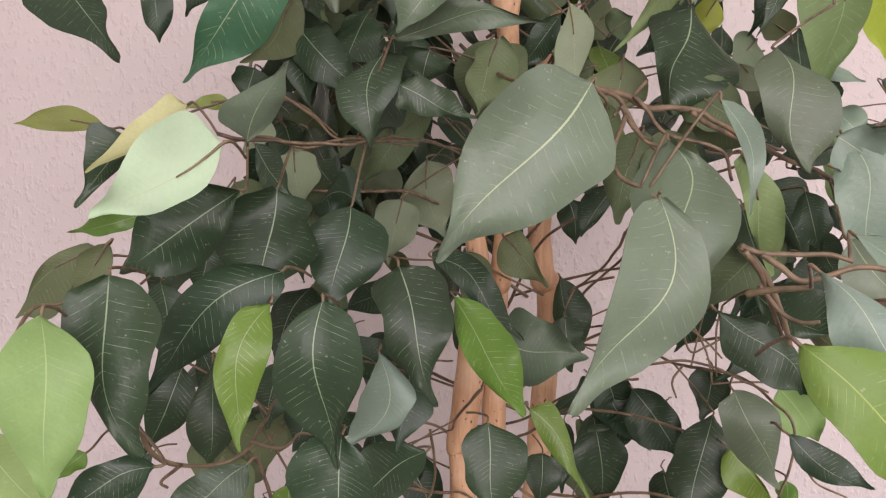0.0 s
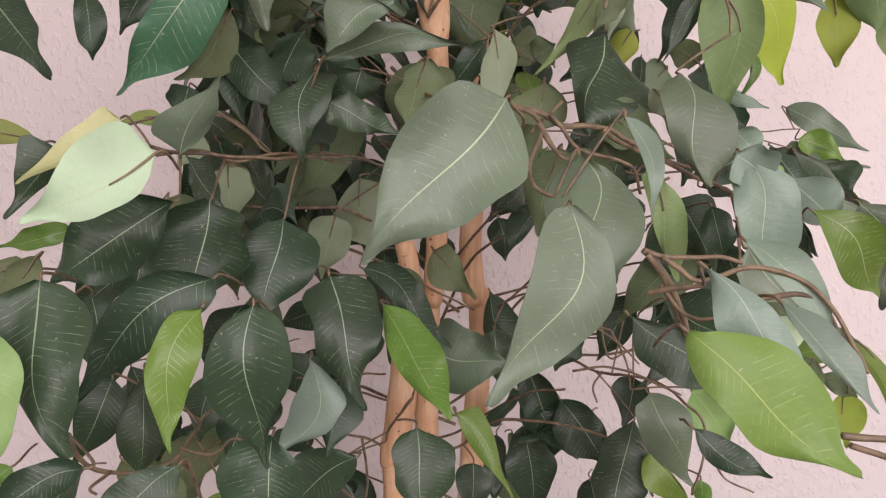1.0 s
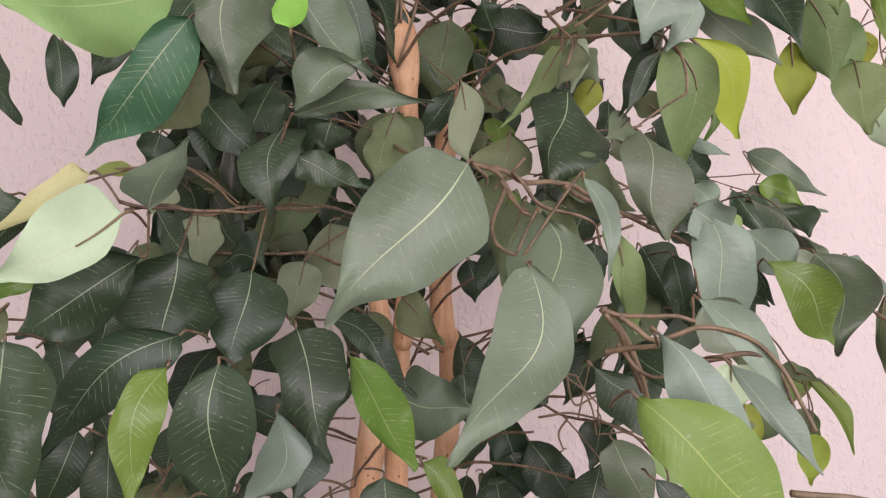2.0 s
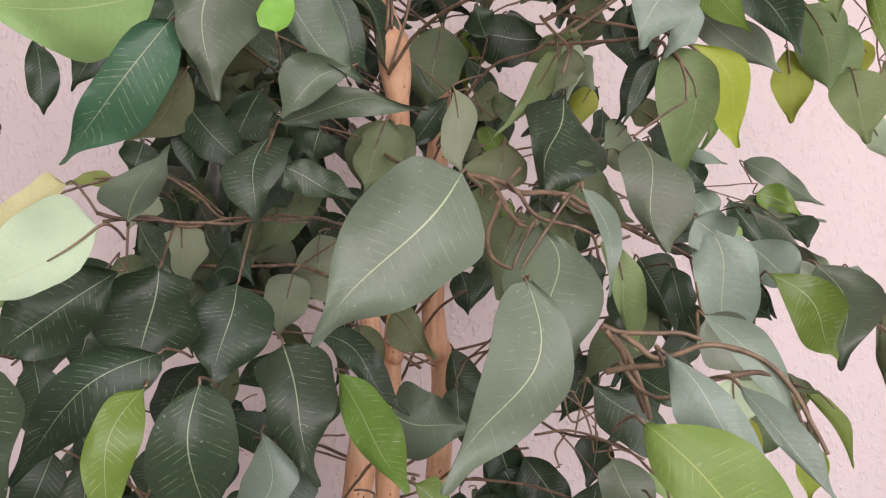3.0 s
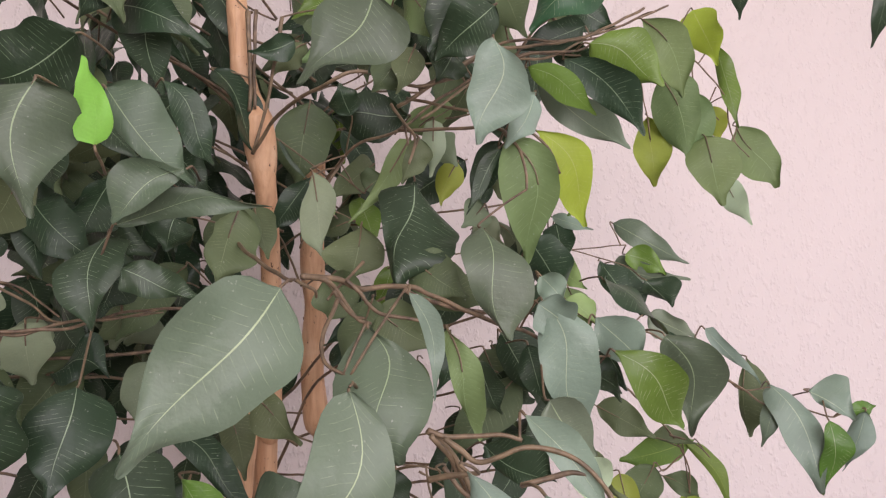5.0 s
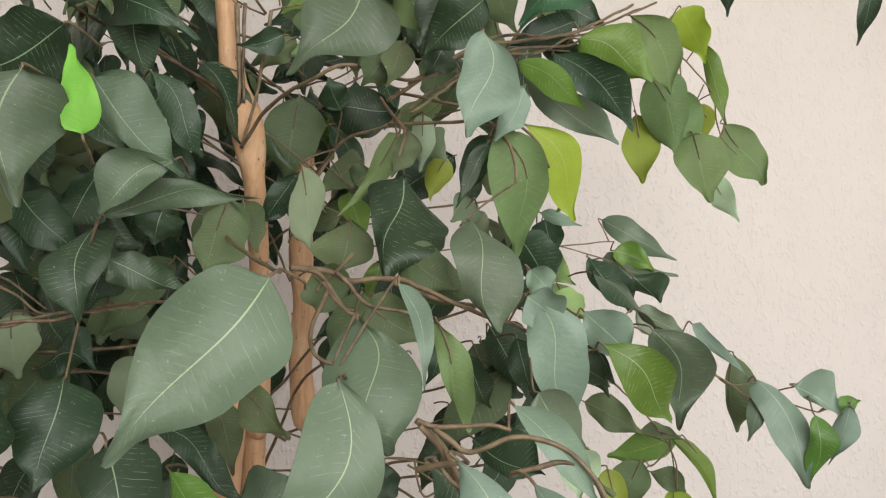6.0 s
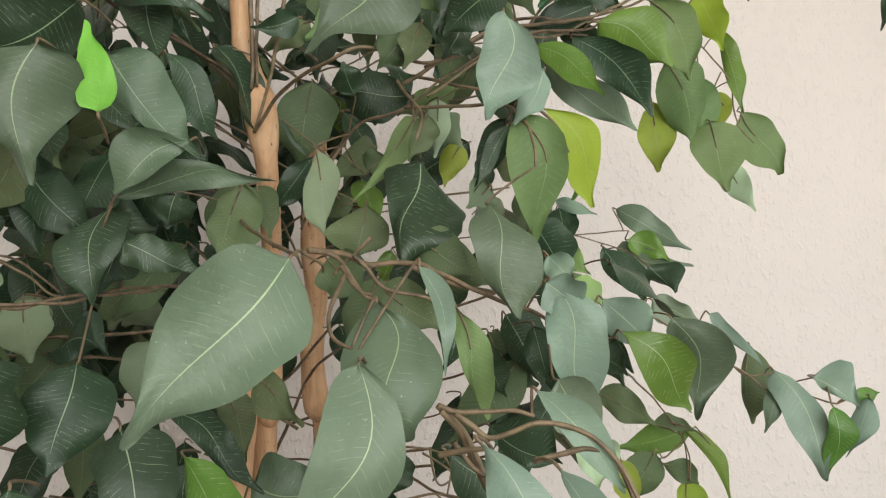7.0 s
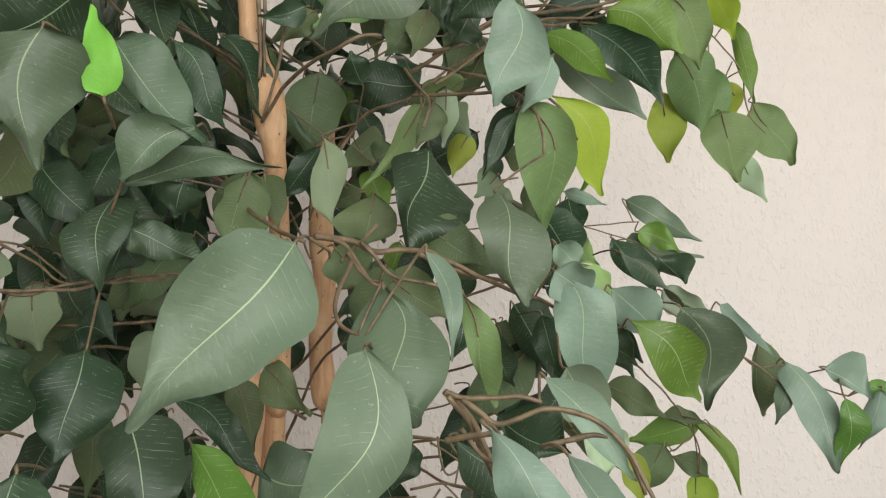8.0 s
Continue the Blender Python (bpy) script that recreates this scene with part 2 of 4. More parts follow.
def twig(radius, *points):
    """A brown wrapped wire twig through the given places."""
    line = glide(points, 8)
    n = len(line)
    shake = [Vector(p) + noise.noise_vector(Vector(p) * 45) * 0.0016 for p in line]
    bm = bmesh.new()
    tube(bm, shake, [radius * (1.0 - 0.3 * k / n) * (1 + 0.25 * max(0, noise.noise(p * 90))) for k, p in enumerate(shake)], 7)
    JOINTS.extend(shake)
    return part("branch", bm, twig_skin, tree, "brown wrapped wire branch", smooth=True)


KINDS = {
    "D": (leaf_dark, back_olive, 1, "dark green printed cloth leaf with a pale midrib"),
    "M": (leaf_grey_sheen, back_olive, 1, "green cloth leaf with a pale midrib, greyed by painted sheen"),
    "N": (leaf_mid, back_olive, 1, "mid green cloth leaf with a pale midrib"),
    "S": (leaf_silver_sheen, back_soft, 1, "silvery green cloth leaf with a satin sheen put into its colour"),
    "PO": (leaf_mid, back_soft, -1, "soft pale underside of a cloth leaf with a brown wire"),
    "T": (leaf_teal, back_green, 1, "deep green satin cloth leaf"),
    "O": (leaf_green, back_lime, -1, "olive yellow leaf underside with a wire stalk"),
    "L": (leaf_lemon, leaf_lemon, 1, "pale lemon yellow cloth leaf"),
    "G": (leaf_green, back_green, 1, "fresh green cloth leaf with fine veins"),
    "GL": (leaf_light, back_pale, 1, "light green cloth leaf, strong light put into its colour"),
    "YG": (leaf_lime, back_yellow, 1, "lime green cloth leaf with pale veins"),
    "Y": (leaf_yellow, back_yellow, 1, "yellow-green cloth leaf"),
    "BR": (leaf_backlit, leaf_backlit, 1, "bright green thin cloth leaf, backlight put into its colour"),
    "OB": (leaf_dark, back_olive, -1, "olive underside of a cloth leaf with a brown wire"),
    "GB": (leaf_green, back_green, -1, "green underside of a cloth leaf with a brown wire"),
    "PB": (leaf_light, back_pale, -1, "pale green underside of a cloth leaf with a brown wire"),
    "YB": (leaf_yellow, back_yellow, -1, "yellow-green underside of a cloth leaf with a brown wire"),
}
OUTLINE_U = (0.0, 0.03, 0.08, 0.16, 0.27, 0.38, 0.50, 0.61, 0.71, 0.79, 0.85, 0.90, 0.96, 0.985, 1.0)
OUTLINE_W = (0.04, 0.36, 0.62, 0.86, 0.99, 1.0, 0.95, 0.82, 0.60, 0.37, 0.22, 0.16, 0.12, 0.09, 0.04)
ALONG = [k / 21 for k in range(20)] + [0.945, 0.975, 0.992, 1.0]
ACROSS = (-1.0, -0.72, -0.38, 0.0, 0.38, 0.72, 1.0)


def leaf(kind, base, tip, width, roll, sway, arch, full=None, lop=None, bend=0.0, rib=(0.0, 0.0), heap=None):
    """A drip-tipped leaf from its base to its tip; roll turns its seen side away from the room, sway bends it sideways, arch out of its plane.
    lop makes one half wider than the other, bend gives it an S, rib shifts the midrib off its middle, full sets where each half is widest.
    heap: the foliage that it is joined to, in place of being a leaf of its own."""
    front, back, side, label = KINDS[kind]
    base, tip = Vector(base), Vector(tip)
    way = tip - base
    long = way.length
    way.normalize()
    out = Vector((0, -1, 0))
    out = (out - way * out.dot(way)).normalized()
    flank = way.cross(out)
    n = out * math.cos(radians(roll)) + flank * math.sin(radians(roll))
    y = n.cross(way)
    rnd = random.Random(round(base.x * 7000 + base.y * 13000 + base.z * 29000))
    fold, hook, fill = rnd.uniform(-0.16, 0.22), rnd.uniform(-1.3, 1.3), rnd.uniform(0.85, 1.2)
    full = fill if full is None else full
    ripple, phase, beat, twist = rnd.uniform(0.05, 0.15), rnd.uniform(0, 6.3), rnd.uniform(6, 12), rnd.uniform(-1.0, 1.0)
    cup, roll_over = rnd.uniform(-0.32, 0.32), rnd.uniform(-0.05, 0.05)
    lump = [rnd.uniform(-0.10, 0.10) for _ in range(4)]
    full = full if isinstance(full, tuple) else (full, full)
    if lop is None:
        lop = 0.0
    else:
        hook, twist, cup = 0.0, twist * 0.4, cup * 0.8
        lump = [lump[0] * 0.4, lump[1] * 0.4, lump[2] * 0.85, lump[3] * 0.85]
    spots = {}
    for i, u in enumerate(ALONG):
        halves = [float(np.interp(u ** f, OUTLINE_U, OUTLINE_W)) * width / 2 for f in full]
        half = sum(halves) / 2
        crest = (rib[0] * math.sin(math.pi * u) + rib[1] * math.sin(2 * math.pi * u)) * long
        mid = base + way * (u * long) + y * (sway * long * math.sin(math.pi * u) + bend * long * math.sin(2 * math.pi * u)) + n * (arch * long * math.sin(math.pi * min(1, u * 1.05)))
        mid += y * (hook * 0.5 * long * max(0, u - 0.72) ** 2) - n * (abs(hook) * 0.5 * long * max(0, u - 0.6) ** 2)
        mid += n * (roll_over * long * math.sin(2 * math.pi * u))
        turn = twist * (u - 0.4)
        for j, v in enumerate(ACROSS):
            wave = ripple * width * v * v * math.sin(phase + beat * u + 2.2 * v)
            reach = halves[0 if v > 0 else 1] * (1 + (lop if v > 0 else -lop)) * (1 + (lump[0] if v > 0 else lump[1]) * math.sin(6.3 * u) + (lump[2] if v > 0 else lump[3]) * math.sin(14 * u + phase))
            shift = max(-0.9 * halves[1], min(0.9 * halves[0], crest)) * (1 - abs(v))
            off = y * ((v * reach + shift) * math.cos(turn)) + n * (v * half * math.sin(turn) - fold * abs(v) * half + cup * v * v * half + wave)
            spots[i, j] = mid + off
    bm = heap["leaves"] if heap else bmesh.new()
    layer = bm.loops.layers.uv.get("UVMap") or bm.loops.layers.uv.new("UVMap")
    slots = [heap["skins"].index(front), heap["skins"].index(back)] if heap else [0, 1]
    rows, cols = len(ALONG), len(ACROSS)
    sheets = []
    for shift in (0.0002, -0.0002):
        sheets.append({key: bm.verts.new(p + n * shift) for key, p in spots.items()})
    seen = 0 if side > 0 else 1

    def face(corners, slot, sheet):
        f = bm.faces.new([sheet[c] for c in corners])
        f.material_index = slots[slot]
        f.smooth = True
        for loop, (i, j) in zip(f.loops, corners):
            loop[layer].uv = (0.5 + 0.5 * ACROSS[j], ALONG[i])

    for i in range(rows - 1):
        for j in range(cols - 1):
            quad = [(i, j), (i + 1, j), (i + 1, j + 1), (i, j + 1)]
            for tri in ((0, 1, 2), (0, 2, 3)):
                corners = [quad[k] for k in tri]
                face(corners, seen, sheets[0])
                face(corners[::-1], 1 - seen, sheets[1])
    ring = [(i, 0) for i in range(rows)] + [(rows - 1, j) for j in range(1, cols)] + [(i, cols - 1) for i in range(rows - 2, -1, -1)] + [(0, j) for j in range(cols - 2, 0, -1)]
    for a, b in zip(ring, ring[1:] + ring[:1]):
        f = bm.faces.new((sheets[0][b], sheets[0][a], sheets[1][a], sheets[1][b]))
        f.material_index = slots[seen]
        for edge in f.edges:
            edge.smooth = False
        for loop, (i, j) in zip(f.loops, (b, a, a, b)):
            loop[layer].uv = (0.5 + 0.5 * ACROSS[j], ALONG[i])
    ob = None
    if not heap:
        me = bpy.data.meshes.new("leaf")
        bm.to_mesh(me)
        bm.free()
        me.materials.append(front)
        me.materials.append(back)
        ob = new("leaf", me)
        ob.parent = tree
        ob.matrix_parent_inverse = tree.matrix_basis.inverted()
        tagged(ob, label)
    # the wire stalk runs up the underside and bends away to a branch
    mids = [spots[i, 3] - n * (0.0009 * side) for i in range(0, 9, 2)][::-1]
    near = min(JOINTS, key=lambda p: (p - base).length_squared + (0.01 if p.y < base.y - 0.006 else 0.0))
    if near is not None and 0.004 < (near - base).length < 0.06:
        end = near
    else:
        end = base - way * rnd.uniform(0.002, 0.006) + Vector((rnd.uniform(-0.012, 0.012), rnd.uniform(0.020, 0.040), rnd.uniform(-0.010, 0.003)))
    elbow = base - way * min(0.003, 0.2 * (end - base).length) + Vector((0, 0.003, 0))
    line = glide([*mids, elbow, elbow.lerp(end, 0.55) + Vector((0, 0, 0.001)), end], 4)
    bm = heap["stalks"] if heap else bmesh.new()
    m = len(line)
    tube(bm, line, [0.0004 + 0.00035 * min(1, k / m * 1.6) for k in range(m)], 5)
    if not heap:
        part("stalk", bm, twig_skin, ob, "brown wire stalk", smooth=True)
    return ob


# wooden stems, from the top down
trunk((0.012, 0.539, 1.634, 0.0081), (0.014, 0.547, 1.600, 0.0086), (0.015, 0.549, 1.582, 0.0087), (0.018, 0.551, 1.559, 0.0096), (0.022, 0.552, 1.541, 0.0103), (0.027, 0.553, 1.527, 0.0124), (0.029, 0.553, 1.520, 0.0142), (0.030, 0.553, 1.516, 0.0135), (0.031, 0.554, 1.508, 0.0138), (0.033, 0.556, 1.493, 0.0120), (0.035, 0.559, 1.477, 0.0097), (0.037, 0.565, 1.458, 0.0087), (0.039, 0.573, 1.429, 0.0085), (0.041, 0.585, 1.381, 0.0085), (0.041, 0.595, 1.340, 0.0089), (0.040, 0.605, 1.302, 0.0093), (0.038, 0.612, 1.264, 0.0094), (0.035, 0.618, 1.226, 0.0102), (0.038, 0.630, 0.795, 0.0112), (0.024, 0.642, 0.367, 0.0115), (0.035, 0.628, 0.000, 0.0119))
trunk((0.078, 0.649, 1.535, 0.0095), (0.076, 0.656, 1.467, 0.0102), (0.075, 0.662, 1.414, 0.0112), (0.078, 0.665, 1.372, 0.0106), (0.075, 0.670, 1.320, 0.0111), (0.079, 0.675, 1.267, 0.0116), (0.088, 0.690, 1.213, 0.0118), (0.068, 0.685, 0.788, 0.0122), (0.076, 0.657, 0.364, 0.0126), (0.061, 0.655, 0.000, 0.0130))
trunk((0.012, 0.590, 1.312, 0.0084), (0.020, 0.590, 1.275, 0.0094), (0.016, 0.589, 1.218, 0.0108), (0.013, 0.588, 1.176, 0.0122), (0.008, 0.587, 1.129, 0.0112), (0.011, 0.586, 1.078, 0.0103), (0.017, 0.587, 0.701, 0.0106), (0.009, 0.587, 0.323, 0.0110), (0.023, 0.603, 0.000, 0.0113))

# branches
twig(0.0011, (-0.119, 0.350, 1.352), (-0.100, 0.351, 1.349), (-0.072, 0.367, 1.350), (-0.055, 0.378, 1.351), (-0.035, 0.419, 1.361), (-0.007, 0.490, 1.365), (0.017, 0.551, 1.366))
twig(0.0010, (-0.116, 0.350, 1.348), (-0.096, 0.356, 1.351), (-0.077, 0.367, 1.348), (-0.058, 0.378, 1.354), (-0.037, 0.409, 1.357), (-0.014, 0.470, 1.365), (0.017, 0.551, 1.359))
twig(0.0008, (-0.088, 0.357, 1.372), (-0.072, 0.367, 1.363), (-0.063, 0.377, 1.354), (-0.049, 0.398, 1.356), (-0.025, 0.469, 1.362))
twig(0.0008, (-0.125, 0.385, 1.375), (-0.118, 0.386, 1.376), (-0.092, 0.387, 1.376), (-0.073, 0.387, 1.365), (-0.064, 0.388, 1.357))
twig(0.0015, (0.000, 0.528, 1.444), (0.026, 0.435, 1.404), (0.049, 0.372, 1.382), (0.062, 0.335, 1.372))
twig(0.0017, (0.067, 0.325, 1.373), (0.076, 0.331, 1.373), (0.086, 0.338, 1.373), (0.095, 0.344, 1.370), (0.103, 0.350, 1.370), (0.116, 0.356, 1.371), (0.129, 0.363, 1.371), (0.139, 0.369, 1.366), (0.151, 0.375, 1.362), (0.167, 0.381, 1.355), (0.186, 0.388, 1.349), (0.203, 0.394, 1.344), (0.221, 0.400, 1.335))
twig(0.0012, (0.090, 0.338, 1.373), (0.097, 0.340, 1.367), (0.101, 0.342, 1.361), (0.108, 0.344, 1.355), (0.118, 0.346, 1.353), (0.130, 0.348, 1.351), (0.139, 0.350, 1.347), (0.143, 0.352, 1.334))
twig(0.0013, (0.075, 0.330, 1.373), (0.081, 0.333, 1.371), (0.085, 0.336, 1.367), (0.090, 0.339, 1.359), (0.096, 0.342, 1.352), (0.103, 0.345, 1.350))
twig(0.0011, (0.083, 0.333, 1.367), (0.087, 0.336, 1.360), (0.093, 0.340, 1.354), (0.099, 0.343, 1.353))
twig(0.0012, (0.085, 0.334, 1.363), (0.081, 0.327, 1.354), (0.077, 0.320, 1.345), (0.076, 0.313, 1.337), (0.079, 0.306, 1.331), (0.087, 0.299, 1.326), (0.092, 0.292, 1.321))
twig(0.0010, (0.100, 0.360, 1.385), (0.092, 0.352, 1.377), (0.086, 0.343, 1.370), (0.080, 0.335, 1.362))
twig(0.0014, (0.123, 0.355, 1.369), (0.137, 0.366, 1.363), (0.153, 0.378, 1.359), (0.170, 0.389, 1.357), (0.187, 0.400, 1.357))
twig(0.0009, (0.063, 0.300, 1.370), (0.068, 0.308, 1.368), (0.073, 0.317, 1.366), (0.074, 0.325, 1.363))
twig(0.0013, (0.121, 0.277, 1.302), (0.130, 0.275, 1.299), (0.141, 0.273, 1.299), (0.153, 0.270, 1.300), (0.162, 0.268, 1.297))
twig(0.0016, (0.121, 0.277, 1.302), (0.127, 0.279, 1.297), (0.135, 0.281, 1.288), (0.142, 0.283, 1.274), (0.146, 0.285, 1.261))
twig(0.0013, (0.122, 0.274, 1.300), (0.131, 0.279, 1.291), (0.138, 0.285, 1.279), (0.145, 0.290, 1.263))
twig(0.0013, (0.128, 0.272, 1.299), (0.135, 0.269, 1.294), (0.141, 0.266, 1.289), (0.150, 0.263, 1.291), (0.161, 0.260, 1.295), (0.172, 0.257, 1.294), (0.182, 0.254, 1.289), (0.192, 0.251, 1.278), (0.199, 0.248, 1.264), (0.203, 0.245, 1.253))
twig(0.0014, (0.120, 0.262, 1.283), (0.128, 0.256, 1.285), (0.138, 0.250, 1.287))
twig(0.0012, (0.156, 0.250, 1.281), (0.169, 0.252, 1.283), (0.180, 0.255, 1.284), (0.191, 0.257, 1.280), (0.199, 0.260, 1.272), (0.204, 0.262, 1.259))
twig(0.0011, (0.128, 0.272, 1.287), (0.134, 0.269, 1.277), (0.141, 0.265, 1.273), (0.148, 0.262, 1.273))
twig(0.0009, (0.131, 0.460, 1.223), (0.150, 0.455, 1.227), (0.172, 0.450, 1.223), (0.188, 0.445, 1.215), (0.200, 0.440, 1.210))
twig(0.0008, (0.172, 0.450, 1.264), (0.169, 0.450, 1.245), (0.171, 0.450, 1.218))
twig(0.0008, (0.147, 0.450, 1.258), (0.153, 0.450, 1.234), (0.164, 0.450, 1.237), (0.174, 0.450, 1.244))
twig(0.0008, (0.143, 0.450, 1.254), (0.156, 0.450, 1.246), (0.174, 0.450, 1.230))
twig(0.0008, (0.149, 0.450, 1.225), (0.143, 0.450, 1.214), (0.146, 0.450, 1.203))
twig(0.0009, (0.414, 0.626, 1.647), (0.454, 0.622, 1.621), (0.482, 0.620, 1.590), (0.500, 0.620, 1.556), (0.493, 0.625, 1.527))
twig(0.0008, (0.479, 0.620, 1.590), (0.468, 0.626, 1.556), (0.474, 0.630, 1.508))
twig(0.0008, (0.490, 0.620, 1.573), (0.496, 0.623, 1.539), (0.513, 0.622, 1.518))
twig(0.0008, (0.348, 0.638, 1.648), (0.398, 0.633, 1.608), (0.407, 0.635, 1.574), (0.414, 0.638, 1.538))
twig(0.0008, (0.398, 0.631, 1.630), (0.429, 0.628, 1.599), (0.449, 0.629, 1.557))
twig(0.0008, (0.454, 0.622, 1.621), (0.462, 0.625, 1.579), (0.482, 0.623, 1.556))
twig(0.0009, (0.244, 0.681, 1.413), (0.316, 0.667, 1.426), (0.349, 0.661, 1.429), (0.388, 0.653, 1.432))
twig(0.0008, (0.294, 0.671, 1.429), (0.327, 0.665, 1.429), (0.360, 0.660, 1.420), (0.388, 0.656, 1.411))
twig(0.0011, (0.211, 0.590, 1.417), (0.274, 0.582, 1.382), (0.323, 0.565, 1.349), (0.357, 0.548, 1.343), (0.380, 0.545, 1.329), (0.416, 0.529, 1.303), (0.434, 0.531, 1.293), (0.459, 0.543, 1.279), (0.496, 0.552, 1.274), (0.526, 0.545, 1.266))
twig(0.0008, (0.459, 0.543, 1.279), (0.484, 0.540, 1.286), (0.500, 0.526, 1.291))
twig(0.0008, (0.419, 0.534, 1.305), (0.433, 0.532, 1.293), (0.456, 0.528, 1.295))
twig(0.0008, (0.245, 0.417, 1.329), (0.257, 0.415, 1.328), (0.266, 0.414, 1.328))
twig(0.0016, (0.051, 0.513, 1.591), (0.046, 0.519, 1.562), (0.039, 0.530, 1.530), (0.028, 0.540, 1.493))
twig(0.0016, (0.027, 0.541, 1.490), (0.043, 0.513, 1.507), (0.060, 0.479, 1.513), (0.083, 0.444, 1.515), (0.105, 0.439, 1.523), (0.142, 0.434, 1.513), (0.172, 0.448, 1.524))
twig(0.0020, (0.023, 0.529, 1.601), (0.025, 0.533, 1.557), (0.024, 0.538, 1.523))
twig(0.0016, (0.029, 0.529, 1.602), (0.028, 0.534, 1.558), (0.028, 0.539, 1.525))
twig(0.0013, (0.069, 0.577, 1.442), (0.086, 0.530, 1.469), (0.106, 0.504, 1.489), (0.134, 0.488, 1.496), (0.168, 0.489, 1.522), (0.212, 0.489, 1.551), (0.258, 0.489, 1.569), (0.309, 0.498, 1.584))
twig(0.0012, (0.131, 0.439, 1.483), (0.188, 0.400, 1.475), (0.193, 0.384, 1.464), (0.198, 0.378, 1.454), (0.200, 0.374, 1.441), (0.200, 0.374, 1.430))
twig(0.0011, (0.146, 0.435, 1.490), (0.184, 0.446, 1.520), (0.231, 0.465, 1.551), (0.283, 0.485, 1.562))
twig(0.0012, (0.168, 0.447, 1.532), (0.199, 0.441, 1.539), (0.244, 0.453, 1.545), (0.284, 0.463, 1.571))
twig(0.0012, (-0.136, 0.302, 1.212), (-0.134, 0.312, 1.199), (-0.127, 0.322, 1.190), (-0.108, 0.333, 1.187), (-0.097, 0.343, 1.192), (-0.100, 0.383, 1.198), (-0.111, 0.463, 1.197))
twig(0.0011, (-0.098, 0.343, 1.190), (-0.088, 0.334, 1.188), (-0.083, 0.324, 1.183), (-0.077, 0.314, 1.176))
twig(0.0009, (-0.097, 0.344, 1.195), (-0.080, 0.344, 1.193), (-0.072, 0.345, 1.200), (-0.065, 0.345, 1.200))
twig(0.0009, (-0.124, 0.322, 1.190), (-0.128, 0.312, 1.185), (-0.125, 0.312, 1.182))
twig(0.0011, (0.135, 0.573, 1.224), (0.162, 0.524, 1.215), (0.171, 0.475, 1.219), (0.187, 0.455, 1.217), (0.201, 0.436, 1.206), (0.207, 0.426, 1.199), (0.209, 0.425, 1.179), (0.202, 0.425, 1.151))
twig(0.0009, (0.161, 0.475, 1.250), (0.171, 0.475, 1.231), (0.176, 0.475, 1.209))
twig(0.0008, (0.208, 0.425, 1.189), (0.222, 0.426, 1.162), (0.243, 0.426, 1.152))
twig(0.0014, (0.102, 0.577, 1.500), (0.085, 0.575, 1.470), (0.076, 0.575, 1.451), (0.063, 0.594, 1.421))
twig(0.0012, (0.118, 0.474, 1.311), (0.112, 0.553, 1.279), (0.091, 0.652, 1.247))
twig(0.0011, (0.123, 0.554, 1.275), (0.105, 0.593, 1.265), (0.091, 0.652, 1.246))
twig(0.0012, (0.021, 0.468, 1.201), (0.006, 0.527, 1.169), (0.001, 0.567, 1.148))
twig(0.0011, (-0.040, 0.466, 1.229), (-0.033, 0.516, 1.210), (-0.001, 0.568, 1.203))
twig(0.0010, (-0.012, 0.467, 1.173), (-0.008, 0.486, 1.141), (-0.015, 0.506, 1.110))
twig(0.0011, (-0.228, 0.359, 1.244), (-0.231, 0.379, 1.256), (-0.218, 0.390, 1.260), (-0.209, 0.411, 1.283), (-0.197, 0.421, 1.284))
twig(0.0009, (-0.194, 0.431, 1.267), (-0.180, 0.432, 1.278), (-0.177, 0.462, 1.290))
twig(0.0015, (0.186, 0.233, 1.232), (0.202, 0.232, 1.231), (0.218, 0.231, 1.229), (0.234, 0.231, 1.227))
twig(0.0014, (0.195, 0.243, 1.226), (0.211, 0.242, 1.221), (0.227, 0.242, 1.216))
twig(0.0011, (0.296, 0.549, 1.318), (0.376, 0.640, 1.289), (0.431, 0.695, 1.256), (0.462, 0.713, 1.227), (0.479, 0.723, 1.198), (0.482, 0.726, 1.168))
twig(0.0010, (0.451, 0.704, 1.234), (0.480, 0.710, 1.225), (0.498, 0.709, 1.208))
twig(0.0010, (0.468, 0.714, 1.212), (0.450, 0.718, 1.195), (0.432, 0.700, 1.206))
twig(0.0015, (0.130, 0.446, 1.502), (0.157, 0.440, 1.517), (0.194, 0.440, 1.542), (0.235, 0.451, 1.553), (0.283, 0.461, 1.569), (0.335, 0.479, 1.601))
twig(0.0013, (0.147, 0.452, 1.516), (0.184, 0.452, 1.539), (0.215, 0.455, 1.557), (0.262, 0.466, 1.565), (0.313, 0.484, 1.586), (0.372, 0.510, 1.620))
twig(0.0012, (0.214, 0.447, 1.540), (0.228, 0.444, 1.544), (0.267, 0.456, 1.553), (0.286, 0.461, 1.565))
twig(0.0012, (0.219, 0.455, 1.546), (0.236, 0.460, 1.568), (0.256, 0.464, 1.587), (0.266, 0.470, 1.609))
twig(0.0012, (0.140, 0.463, 1.514), (0.164, 0.440, 1.501), (0.198, 0.420, 1.488), (0.208, 0.400, 1.476), (0.217, 0.398, 1.468), (0.225, 0.398, 1.459), (0.231, 0.400, 1.447))
twig(0.0011, (0.124, 0.427, 1.497), (0.132, 0.408, 1.477), (0.136, 0.398, 1.465), (0.131, 0.391, 1.449))

